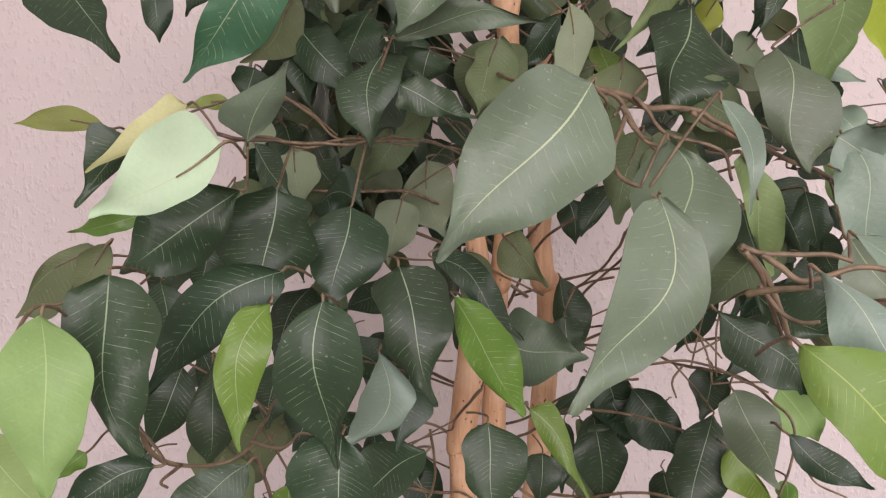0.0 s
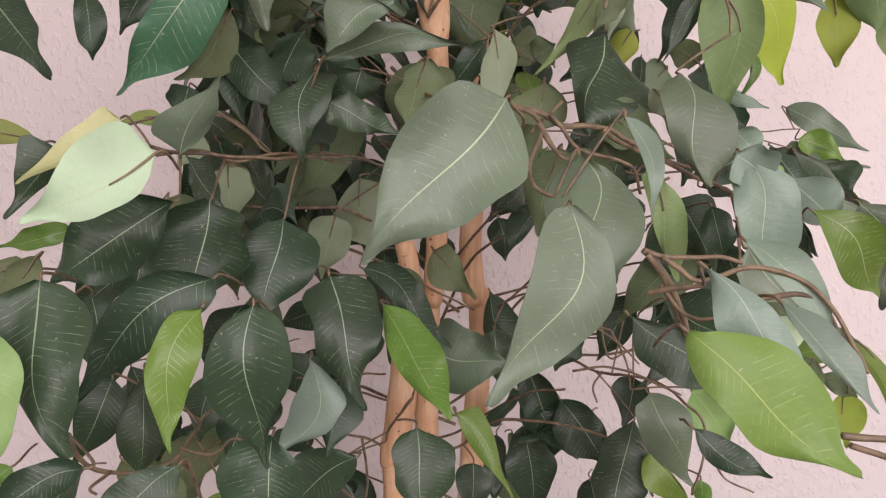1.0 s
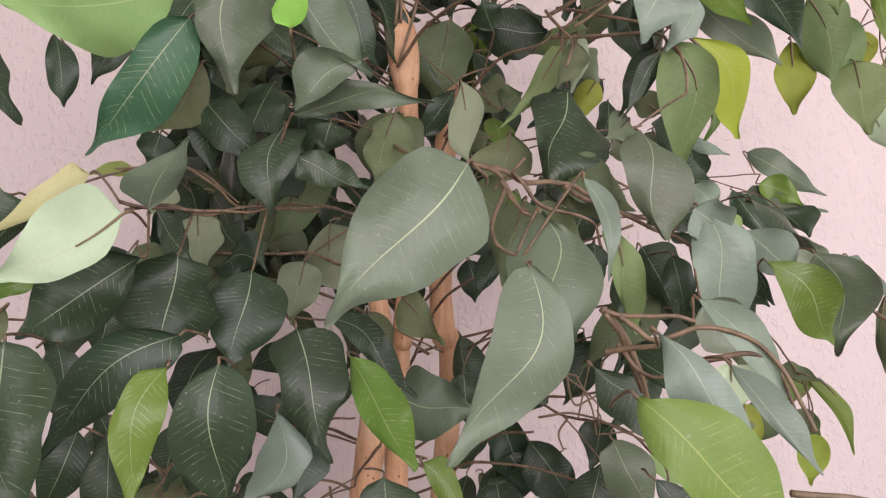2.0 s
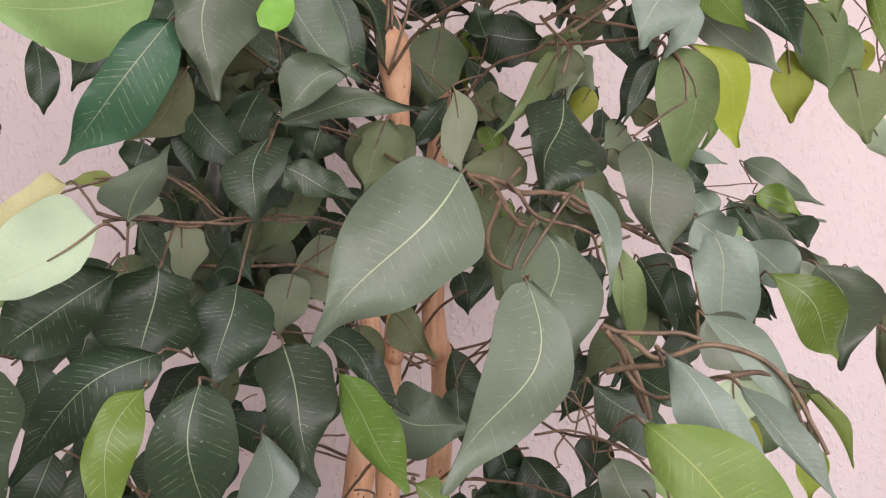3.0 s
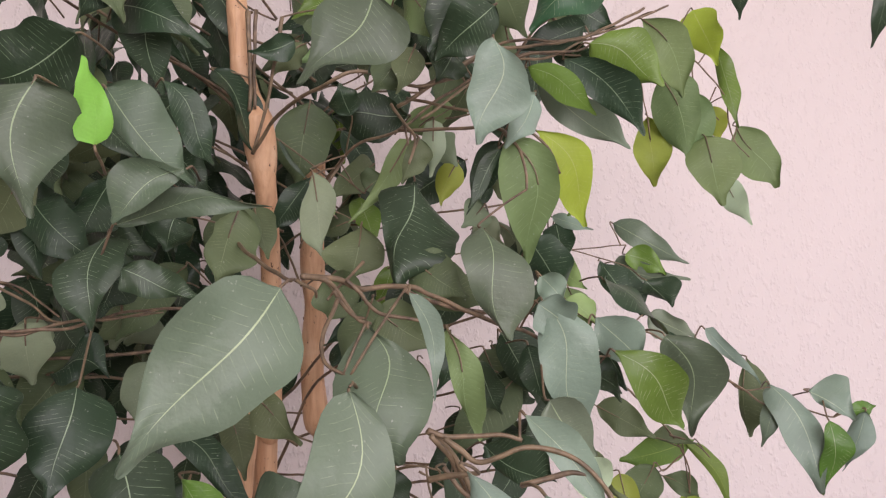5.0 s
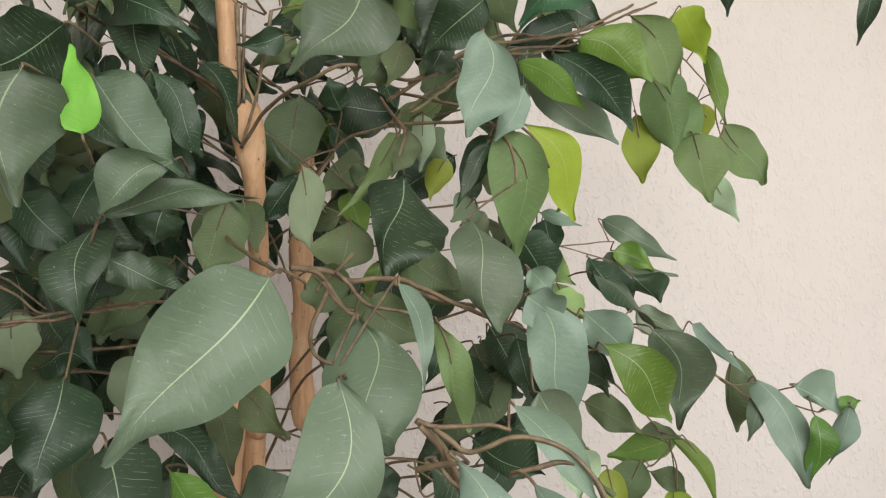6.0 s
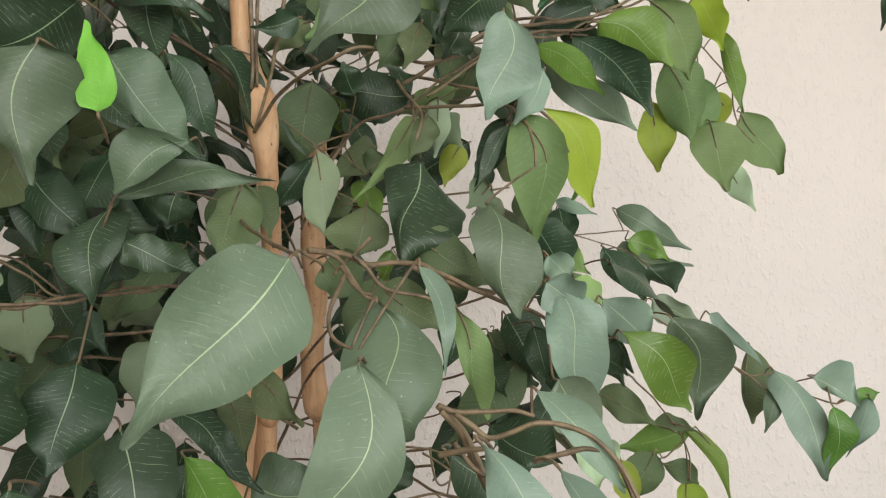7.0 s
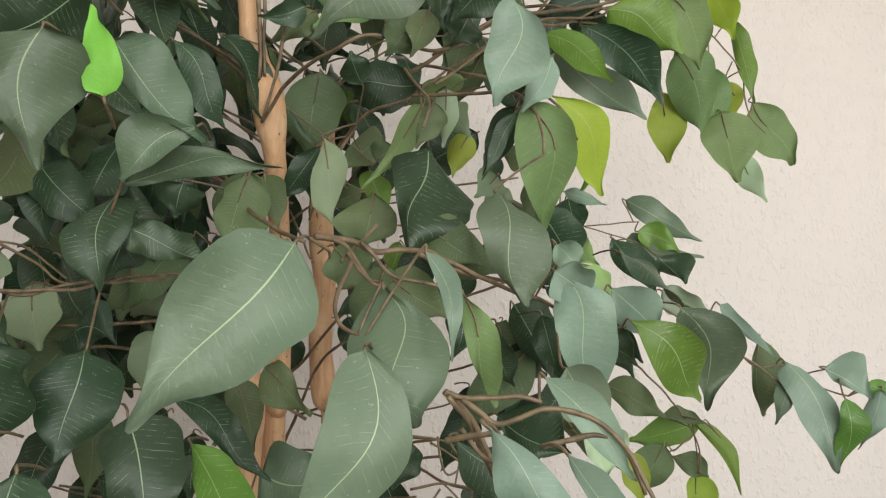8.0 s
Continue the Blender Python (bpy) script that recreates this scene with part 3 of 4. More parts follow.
# leaves: kind, base, tip, width, roll, sway, arch
leaf("D", (-0.333, 0.565, 1.512), (-0.270, 0.555, 1.436), 0.056, -22, -0.01, -0.01, full=(0.73, 0.64), lop=-0.27, bend=0.01, rib=(0.01, -0.01))
leaf("D", (-0.243, 0.541, 1.505), (-0.227, 0.526, 1.443), 0.023, -24, 0.01, 0.11, full=(1.81, 1.81), lop=0.15, bend=-0.00, rib=(0.01, 0.00))
leaf("D", (-0.164, 0.467, 1.489), (-0.185, 0.470, 1.446), 0.023, -34, 0.01, 0.01)
leaf("T", (-0.069, 0.285, 1.430), (-0.118, 0.300, 1.368), 0.030, -8, 0.02, 0.12, full=(1.09, 0.91), lop=0.34, bend=0.00, rib=(0.01, 0.00))
leaf("O", (-0.194, 0.382, 1.358), (-0.246, 0.381, 1.359), 0.014, 2, -0.04, -0.00, full=(1.36, 1.27), lop=-0.28, bend=-0.01, rib=(-0.03, 0.01))
leaf("PB", (-0.094, 0.284, 1.339), (-0.143, 0.268, 1.306), 0.033, -12, 0.04, 0.12, full=(1.27, 0.73), lop=-0.34, bend=0.01, rib=(0.01, 0.00))
leaf("L", (-0.135, 0.349, 1.366), (-0.187, 0.348, 1.330), 0.015, -20, -0.00, 0.09, full=(1.18, 0.55), lop=-0.34, bend=0.01, rib=(-0.01, -0.01))
leaf("D", (-0.173, 0.366, 1.351), (-0.198, 0.359, 1.312), 0.024, -32, 0.02, -0.02, full=(0.55, 0.55), lop=-0.46, bend=-0.01, rib=(-0.03, 0.01))
leaf("M", (-0.099, 0.335, 1.347), (-0.072, 0.304, 1.379), 0.024, 29, -0.02, 0.02, full=(0.55, 1.27), lop=0.48, bend=0.00, rib=(0.07, 0.01))
leaf("G", (-0.208, 0.460, 1.311), (-0.257, 0.460, 1.298), 0.016, -6, 0.02, 0.12, full=(0.82, 0.91), lop=-0.10, bend=-0.00, rib=(0.01, 0.00))
leaf("D", (-0.101, 0.331, 1.322), (-0.155, 0.322, 1.280), 0.038, -17, -0.02, 0.04, full=(1.81, 1.27), lop=0.07, bend=0.02, rib=(0.01, -0.02))
leaf("D", (-0.092, 0.366, 1.325), (-0.096, 0.353, 1.271), 0.059, -6, 0.08, -0.03, full=(0.82, 1.81), lop=-0.19, bend=-0.10, rib=(-0.08, 0.12))
leaf("D", (-0.058, 0.402, 1.318), (-0.066, 0.385, 1.261), 0.047, -6, 0.03, 0.06, full=(0.91, 1.45), lop=0.09, bend=-0.04, rib=(-0.02, 0.06))
leaf("D", (-0.109, 0.381, 1.351), (-0.085, 0.375, 1.320), 0.017, -15, -0.03, -0.00, full=(1.00, 1.72), lop=-0.01, bend=0.02, rib=(-0.02, -0.02))
leaf("D", (-0.104, 0.505, 1.322), (-0.064, 0.499, 1.319), 0.029, -6, 0.13, 0.01, full=(1.81, 1.00), lop=0.59, bend=-0.12, rib=(0.16, 0.12))
leaf("D", (-0.132, 0.264, 1.283), (-0.114, 0.255, 1.213), 0.039, -8, -0.10, 0.07, full=(1.09, 0.55), lop=0.12, bend=0.03, rib=(0.01, -0.01))
leaf("GL", (-0.141, 0.232, 1.270), (-0.137, 0.233, 1.204), 0.035, -8, -0.00, 0.00, full=(1.27, 1.09), lop=-0.10, bend=-0.00, rib=(0.00, 0.00))
leaf("D", (-0.075, 0.313, 1.284), (-0.135, 0.309, 1.225), 0.031, -4, -0.08, 0.02, full=(0.91, 1.09), lop=-0.11, bend=-0.01, rib=(-0.04, -0.01))
leaf("G", (-0.073, 0.287, 1.271), (-0.080, 0.273, 1.211), 0.022, -15, -0.10, 0.09, full=(1.63, 0.73), lop=-0.18, bend=0.03, rib=(-0.03, -0.06))
leaf("D", (-0.050, 0.286, 1.273), (-0.042, 0.287, 1.201), 0.036, 3, -0.03, 0.06, full=(1.00, 1.00), lop=-0.04, bend=0.03, rib=(-0.02, -0.05))
leaf("D", (-0.025, 0.360, 1.286), (-0.003, 0.350, 1.215), 0.040, -13, -0.01, 0.11, full=(0.82, 0.73), lop=0.04, bend=0.04, rib=(-0.01, -0.02))
leaf("G", (0.004, 0.372, 1.270), (0.043, 0.362, 1.209), 0.027, 11, 0.01, 0.12, full=(1.27, 1.27), lop=0.25, bend=-0.01, rib=(0.01, 0.01))
leaf("N", (0.034, 0.474, 1.235), (0.092, 0.466, 1.225), 0.050, -16, -0.04, -0.01, full=(0.73, 0.82), lop=-0.07, bend=-0.02, rib=(-0.01, -0.02))
leaf("S", (-0.035, 0.364, 1.240), (-0.049, 0.354, 1.192), 0.029, 13, 0.15, -0.03, full=(1.18, 1.81), lop=0.28, bend=0.01, rib=(0.13, 0.00))
leaf("D", (-0.020, 0.386, 1.226), (-0.025, 0.370, 1.186), 0.020, -13, 0.01, 0.03, full=(1.00, 1.00), lop=0.58, bend=-0.00, rib=(0.01, 0.00))
leaf("D", (0.025, 0.403, 1.195), (0.033, 0.393, 1.141), 0.040, -14, -0.04, 0.04, full=(1.36, 0.82), lop=0.16, bend=0.03, rib=(-0.01, -0.01))
leaf("G", (0.048, 0.395, 1.206), (0.082, 0.384, 1.157), 0.017, -18, 0.01, -0.01, full=(0.55, 1.09), lop=0.70, bend=-0.01, rib=(0.06, 0.04))
leaf("D", (-0.043, 0.303, 1.212), (-0.045, 0.300, 1.162), 0.040, -6, -0.01, 0.05, full=(1.54, 0.82), lop=-0.18, bend=0.04, rib=(0.02, -0.05))
leaf("D", (-0.010, 0.392, 1.180), (-0.050, 0.379, 1.152), 0.033, 27, -0.02, 0.06, full=(1.18, 1.45), lop=-0.18, bend=0.00, rib=(-0.01, -0.01))
leaf("D", (-0.111, 0.262, 1.207), (-0.149, 0.259, 1.190), 0.017, 4, -0.02, 0.05, full=(1.36, 1.27), lop=-0.05, bend=-0.02, rib=(-0.01, -0.02))
leaf("D", (-0.079, 0.281, 1.204), (-0.112, 0.268, 1.185), 0.020, 5, 0.05, 0.04, full=(1.00, 1.63), lop=0.10, bend=-0.01, rib=(0.03, -0.03))
leaf("G", (-0.082, 0.369, 1.165), (-0.083, 0.358, 1.146), 0.019, -0, 0.05, 0.05)
leaf("GL", (-0.214, 0.307, 1.204), (-0.166, 0.293, 1.171), 0.026, -43, -0.04, -0.00)
leaf("G", (-0.203, 0.385, 1.174), (-0.215, 0.373, 1.161), 0.013, 3, -0.05, -0.03)
leaf("D", (-0.181, 0.430, 1.269), (-0.179, 0.432, 1.219), 0.029, -21, 0.07, 0.04)
leaf("D", (-0.151, 0.391, 1.223), (-0.173, 0.391, 1.172), 0.026, -11, 0.04, 0.10)
leaf("D", (-0.131, 0.386, 1.229), (-0.129, 0.379, 1.169), 0.024, -31, -0.02, 0.12, full=(1.81, 1.81), lop=-0.07, bend=-0.01, rib=(-0.00, 0.01))
leaf("OB", (-0.211, 0.410, 1.289), (-0.260, 0.409, 1.247), 0.029, -3, -0.10, 0.08, full=(1.81, 0.55), lop=0.49, bend=0.00, rib=(0.00, -0.00))
leaf("OB", (-0.196, 0.391, 1.293), (-0.217, 0.390, 1.262), 0.019, -17, 0.04, 0.06)
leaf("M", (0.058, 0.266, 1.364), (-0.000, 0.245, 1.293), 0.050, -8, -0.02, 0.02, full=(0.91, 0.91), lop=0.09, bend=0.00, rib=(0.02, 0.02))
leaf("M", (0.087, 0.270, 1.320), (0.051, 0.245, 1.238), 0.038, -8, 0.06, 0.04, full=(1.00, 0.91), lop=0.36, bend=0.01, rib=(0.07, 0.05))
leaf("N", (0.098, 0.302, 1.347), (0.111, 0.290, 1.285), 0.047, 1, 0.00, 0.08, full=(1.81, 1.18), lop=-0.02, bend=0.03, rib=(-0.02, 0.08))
leaf("D", (0.126, 0.573, 1.348), (0.100, 0.575, 1.305), 0.022, 12, -0.02, -0.01, full=(1.27, 1.36), lop=-0.45, bend=0.00, rib=(-0.01, -0.00))
leaf("PO", (-0.025, 0.571, 1.363), (-0.008, 0.567, 1.302), 0.044, 0, -0.02, 0.12, full=(1.00, 1.27), lop=-0.20, bend=0.02, rib=(-0.08, -0.02))
leaf("OB", (0.026, 0.438, 1.427), (0.013, 0.425, 1.377), 0.034, -20, -0.01, -0.03, full=(1.18, 1.27), lop=0.30, bend=0.01, rib=(0.00, -0.01))
leaf("D", (0.144, 0.373, 1.267), (0.192, 0.376, 1.223), 0.028, -4, 0.04, 0.11, full=(1.63, 1.54), lop=-0.17, bend=-0.02, rib=(0.03, -0.02))
leaf("GL", (0.219, 0.475, 1.208), (0.247, 0.478, 1.171), 0.034, 14, 0.05, -0.00)
leaf("N", (0.173, 0.426, 1.214), (0.201, 0.423, 1.157), 0.034, 8, -0.03, 0.11, full=(1.18, 0.73), lop=-0.04, bend=0.05, rib=(0.04, -0.07))
leaf("D", (0.194, 0.528, 1.176), (0.177, 0.520, 1.096), 0.044, 20, -0.02, -0.03, full=(1.45, 1.36), lop=0.01, bend=0.01, rib=(-0.01, -0.00))
leaf("G", (0.202, 0.517, 1.154), (0.237, 0.513, 1.114), 0.021, 4, 0.02, 0.08, full=(1.00, 1.00), lop=-0.70, bend=-0.00, rib=(0.01, 0.00))
leaf("D", (0.157, 0.632, 1.173), (0.198, 0.620, 1.117), 0.044, -2, 0.02, 0.06, full=(1.18, 1.27), lop=-0.18, bend=-0.01, rib=(0.00, 0.01))
leaf("D", (0.130, 0.673, 1.140), (0.137, 0.656, 1.055), 0.047, 19, 0.05, -0.02)
leaf("D", (0.169, 0.337, 1.211), (0.208, 0.333, 1.187), 0.016, -3, -0.06, 0.02, full=(1.36, 1.09), lop=-0.02, bend=-0.01, rib=(-0.04, 0.01))
leaf("G", (0.229, 0.481, 1.144), (0.224, 0.470, 1.127), 0.014, 27, 0.07, -0.02)
leaf("D", (0.204, 0.563, 1.204), (0.191, 0.548, 1.167), 0.030, 25, 0.05, 0.06)
leaf("D", (0.074, 0.573, 1.130), (0.070, 0.565, 1.086), 0.029, 18, 0.04, -0.03)
leaf("D", (0.091, 0.591, 1.239), (0.097, 0.592, 1.192), 0.032, -3, -0.03, 0.12)
leaf("D", (0.090, 0.626, 1.270), (0.111, 0.619, 1.207), 0.033, 14, -0.03, 0.12, full=(1.54, 1.54), lop=0.20, bend=0.01, rib=(-0.02, -0.01))
leaf("YG", (0.111, 0.194, 1.273), (0.162, 0.181, 1.230), 0.031, -2, -0.03, 0.02, full=(1.54, 1.18), lop=0.20, bend=0.01, rib=(-0.01, 0.01))
leaf("PO", (-0.128, 0.468, 1.380), (-0.141, 0.462, 1.355), 0.022, -5, 0.03, -0.04)
leaf("PO", (-0.108, 0.491, 1.361), (-0.112, 0.480, 1.325), 0.023, -13, -0.00, 0.10)
leaf("PO", (-0.068, 0.591, 1.379), (-0.082, 0.584, 1.337), 0.043, -23, -0.02, 0.12, full=(1.00, 1.00), lop=-0.53, bend=0.00, rib=(-0.01, -0.00))
leaf("D", (-0.164, 0.467, 1.298), (-0.169, 0.457, 1.260), 0.029, -11, 0.07, 0.08)
leaf("D", (-0.013, 0.519, 1.244), (-0.016, 0.516, 1.211), 0.028, 1, -0.03, 0.13)
leaf("D", (-0.112, 0.467, 1.215), (-0.120, 0.459, 1.171), 0.029, 1, -0.03, 0.12)
leaf("D", (-0.088, 0.464, 1.194), (-0.102, 0.463, 1.156), 0.032, -3, -0.01, -0.01)
leaf("D", (-0.140, 0.464, 1.279), (-0.158, 0.462, 1.260), 0.025, -15, 0.02, -0.01)
leaf("D", (-0.038, 0.406, 1.397), (-0.045, 0.391, 1.357), 0.035, -21, 0.04, -0.01)
leaf("D", (0.138, 0.418, 1.443), (0.124, 0.396, 1.374), 0.059, 7, 0.02, 0.03, full=(1.72, 0.55), lop=0.14, bend=0.05, rib=(-0.06, -0.00))
leaf("N", (0.172, 0.376, 1.407), (0.182, 0.356, 1.340), 0.038, 8, -0.05, 0.12, full=(1.81, 0.91), lop=0.28, bend=0.00, rib=(0.02, 0.05))
leaf("S", (0.209, 0.378, 1.362), (0.232, 0.369, 1.285), 0.036, 30, 0.01, 0.02, full=(1.45, 1.27), lop=0.17, bend=0.03, rib=(0.00, 0.04))
leaf("G", (0.261, 0.394, 1.331), (0.313, 0.410, 1.280), 0.036, 9, 0.04, 0.12, full=(1.36, 1.63), lop=0.12, bend=-0.00, rib=(0.02, 0.04))
leaf("N", (0.317, 0.438, 1.340), (0.335, 0.444, 1.270), 0.041, 32, 0.09, -0.01, full=(1.00, 1.00), lop=0.50, bend=-0.00, rib=(0.07, 0.04))
leaf("D", (0.211, 0.486, 1.345), (0.236, 0.480, 1.293), 0.036, 14, 0.04, 0.12, full=(0.82, 1.27), lop=0.29, bend=-0.03, rib=(-0.02, 0.03))
leaf("D", (0.214, 0.509, 1.314), (0.241, 0.508, 1.290), 0.031, 27, -0.05, 0.08)
leaf("GB", (0.144, 0.343, 1.347), (0.161, 0.344, 1.287), 0.019, 25, -0.00, 0.12, full=(1.72, 0.55), lop=0.40, bend=0.03, rib=(0.02, 0.01))
leaf("D", (-0.038, 0.374, 1.400), (-0.042, 0.369, 1.349), 0.035, 2, -0.06, 0.07, full=(0.55, 1.72), lop=-0.04, bend=-0.03, rib=(-0.04, -0.00))
leaf("D", (-0.028, 0.367, 1.382), (0.014, 0.372, 1.366), 0.021, 0, -0.02, 0.00, full=(1.09, 0.55), lop=-0.10, bend=0.01, rib=(-0.03, 0.01))
leaf("D", (-0.010, 0.408, 1.290), (0.044, 0.398, 1.244), 0.019, -1, 0.03, 0.12, full=(1.00, 1.09), lop=0.43, bend=0.03, rib=(0.03, 0.03))
leaf("OB", (0.008, 0.564, 1.291), (0.023, 0.558, 1.235), 0.028, -5, 0.03, 0.01, full=(0.91, 1.09), lop=0.06, bend=-0.00, rib=(0.01, 0.00))
leaf("PO", (-0.040, 0.523, 1.329), (-0.048, 0.520, 1.280), 0.037, -23, -0.04, 0.06)
leaf("PO", (-0.108, 0.467, 1.357), (-0.102, 0.467, 1.317), 0.037, -12, -0.01, 0.12, full=(0.91, 1.09), lop=-0.12, bend=-0.00, rib=(-0.01, 0.00))
leaf("PO", (-0.063, 0.623, 1.370), (-0.081, 0.624, 1.340), 0.045, -20, -0.06, 0.15)
leaf("OB", (0.035, 0.485, 1.304), (0.066, 0.488, 1.269), 0.027, 13, -0.07, 0.02, full=(0.64, 1.00), lop=0.10, bend=-0.05, rib=(0.08, 0.05))
leaf("S", (0.116, 0.290, 1.363), (0.125, 0.278, 1.314), 0.010, 9, 0.07, 0.12, full=(0.91, 1.00), lop=0.70, bend=-0.00, rib=(0.04, 0.01))
leaf("OB", (0.109, 0.403, 1.366), (0.097, 0.410, 1.312), 0.031, 17, -0.05, 0.01)
leaf("D", (0.180, 0.417, 1.274), (0.223, 0.405, 1.251), 0.032, 21, -0.03, 0.11, full=(1.36, 1.36), lop=0.40, bend=0.00, rib=(-0.02, -0.00))
leaf("GL", (-0.088, 0.326, 1.459), (-0.178, 0.333, 1.452), 0.050, -21, 0.06, 0.01)
leaf("D", (0.047, 0.553, 1.504), (0.075, 0.548, 1.467), 0.004, 1, -0.06, -0.03)
leaf("OB", (0.135, 0.404, 1.391), (0.167, 0.393, 1.366), 0.031, 4, -0.06, 0.15)
leaf("OB", (0.081, 0.461, 1.383), (0.106, 0.450, 1.356), 0.035, 22, 0.03, 0.10)
leaf("OB", (0.106, 0.452, 1.419), (0.098, 0.453, 1.381), 0.041, 12, 0.04, 0.10, full=(1.45, 1.81), lop=-0.08, bend=0.02, rib=(0.01, -0.02))
leaf("S", (0.206, 0.377, 1.361), (0.228, 0.372, 1.343), 0.029, 25, 0.03, 0.06)
leaf("GL", (0.254, 0.463, 1.368), (0.275, 0.456, 1.349), 0.015, 4, 0.03, 0.05, full=(1.09, 1.00), lop=0.52, bend=-0.00, rib=(0.02, 0.00))
leaf("D", (0.264, 0.431, 1.314), (0.273, 0.416, 1.304), 0.016, 10, 0.05, 0.01)
leaf("S", (0.218, 0.407, 1.380), (0.230, 0.399, 1.362), 0.020, 29, 0.05, 0.02)
leaf("M", (0.203, 0.353, 1.306), (0.227, 0.345, 1.276), 0.030, 15, -0.07, 0.13)
leaf("PB", (0.238, 0.396, 1.267), (0.237, 0.383, 1.240), 0.027, 32, -0.03, -0.01, full=(1.00, 1.00), lop=0.32, bend=-0.00, rib=(-0.02, 0.00))
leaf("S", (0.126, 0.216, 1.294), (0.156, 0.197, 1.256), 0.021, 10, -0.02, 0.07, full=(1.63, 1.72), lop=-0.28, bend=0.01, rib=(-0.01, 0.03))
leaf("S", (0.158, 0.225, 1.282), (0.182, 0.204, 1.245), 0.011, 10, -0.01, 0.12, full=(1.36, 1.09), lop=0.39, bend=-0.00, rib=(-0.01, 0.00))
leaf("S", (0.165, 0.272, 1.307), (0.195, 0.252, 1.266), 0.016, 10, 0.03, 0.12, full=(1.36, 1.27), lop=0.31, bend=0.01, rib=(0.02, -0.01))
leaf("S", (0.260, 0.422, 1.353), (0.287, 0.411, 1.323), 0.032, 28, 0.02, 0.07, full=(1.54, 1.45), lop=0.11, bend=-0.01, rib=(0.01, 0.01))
leaf("D", (0.270, 0.438, 1.333), (0.281, 0.424, 1.304), 0.016, 24, 0.03, 0.02, full=(1.00, 1.00), lop=-0.63, bend=0.00, rib=(0.02, -0.00))
leaf("G", (0.272, 0.441, 1.553), (0.324, 0.432, 1.520), 0.040, 32, 0.05, -0.03, full=(1.27, 1.09), lop=0.13, bend=-0.00, rib=(0.03, 0.05))
leaf("GB", (0.352, 0.520, 1.611), (0.386, 0.518, 1.542), 0.035, 24, 0.08, 0.09, full=(1.36, 1.54), lop=0.20, bend=0.01, rib=(0.04, -0.01))
leaf("Y", (0.459, 0.621, 1.671), (0.479, 0.613, 1.611), 0.041, 50, 0.02, 0.02)
leaf("D", (0.258, 0.455, 1.546), (0.316, 0.451, 1.488), 0.031, 32, 0.07, 0.12, full=(1.45, 1.09), lop=0.26, bend=-0.01, rib=(0.03, 0.02))
leaf("G", (0.228, 0.452, 1.537), (0.276, 0.444, 1.500), 0.022, 32, 0.06, 0.06, full=(1.18, 1.27), lop=0.07, bend=0.00, rib=(0.03, 0.02))
leaf("M", (0.247, 0.492, 1.544), (0.322, 0.489, 1.488), 0.029, 23, -0.04, 0.10, full=(1.81, 1.27), lop=0.14, bend=-0.02, rib=(-0.01, 0.02))
leaf("S", (0.175, 0.347, 1.513), (0.165, 0.351, 1.451), 0.036, 14, 0.04, 0.01, full=(1.63, 1.09), lop=0.28, bend=0.03, rib=(0.05, 0.04))
leaf("S", (0.209, 0.379, 1.492), (0.188, 0.374, 1.457), 0.020, -8, 0.04, 0.13)
leaf("GB", (0.192, 0.388, 1.467), (0.212, 0.416, 1.389), 0.039, 6, 0.08, 0.12, full=(0.82, 1.27), lop=0.06, bend=-0.00, rib=(0.04, 0.05))
leaf("Y", (0.220, 0.412, 1.478), (0.258, 0.430, 1.416), 0.030, 8, 0.09, 0.08, full=(1.36, 1.45), lop=0.11, bend=0.04, rib=(0.04, -0.01))
leaf("D", (0.186, 0.382, 1.457), (0.165, 0.387, 1.416), 0.011, -9, 0.00, -0.03, full=(0.82, 0.91), lop=-0.17, bend=-0.01, rib=(-0.00, 0.01))
leaf("YB", (0.417, 0.649, 1.566), (0.422, 0.650, 1.492), 0.039, 16, -0.01, 0.12, full=(1.27, 1.54), lop=0.00, bend=0.01, rib=(-0.01, -0.01))
leaf("GB", (0.418, 0.619, 1.598), (0.446, 0.622, 1.513), 0.053, 32, 0.07, 0.03, full=(0.64, 1.45), lop=0.05, bend=-0.02, rib=(0.01, 0.03))
leaf("GB", (0.458, 0.627, 1.585), (0.460, 0.630, 1.511), 0.036, 16, -0.01, 0.15)
leaf("GB", (0.460, 0.614, 1.536), (0.478, 0.618, 1.467), 0.054, 14, -0.04, 0.09, full=(1.18, 0.91), lop=0.14, bend=0.01, rib=(-0.00, -0.01))
leaf("GB", (0.517, 0.649, 1.558), (0.560, 0.648, 1.493), 0.049, 14, 0.03, -0.01, full=(1.18, 1.36), lop=-0.14, bend=-0.02, rib=(0.00, -0.01))
leaf("G", (0.484, 0.624, 1.635), (0.498, 0.615, 1.546), 0.020, 32, -0.01, 0.01, full=(1.18, 1.09), lop=0.35, bend=0.01, rib=(0.02, -0.01))
leaf("YB", (0.491, 0.651, 1.580), (0.499, 0.653, 1.542), 0.027, 31, 0.02, 0.12)
leaf("PB", (0.495, 0.642, 1.499), (0.519, 0.633, 1.451), 0.026, 38, -0.03, 0.06)
leaf("M", (0.387, 0.679, 1.458), (0.458, 0.656, 1.413), 0.027, 14, -0.02, 0.12, full=(0.91, 1.00), lop=0.08, bend=0.01, rib=(0.00, -0.01))
leaf("M", (0.383, 0.673, 1.416), (0.455, 0.649, 1.396), 0.021, 22, -0.03, 0.12, full=(0.73, 0.73), lop=0.08, bend=0.00, rib=(-0.03, -0.00))
leaf("D", (0.361, 0.657, 1.416), (0.398, 0.643, 1.359), 0.034, 9, -0.03, 0.12, full=(1.81, 1.00), lop=0.35, bend=-0.01, rib=(-0.01, 0.01))
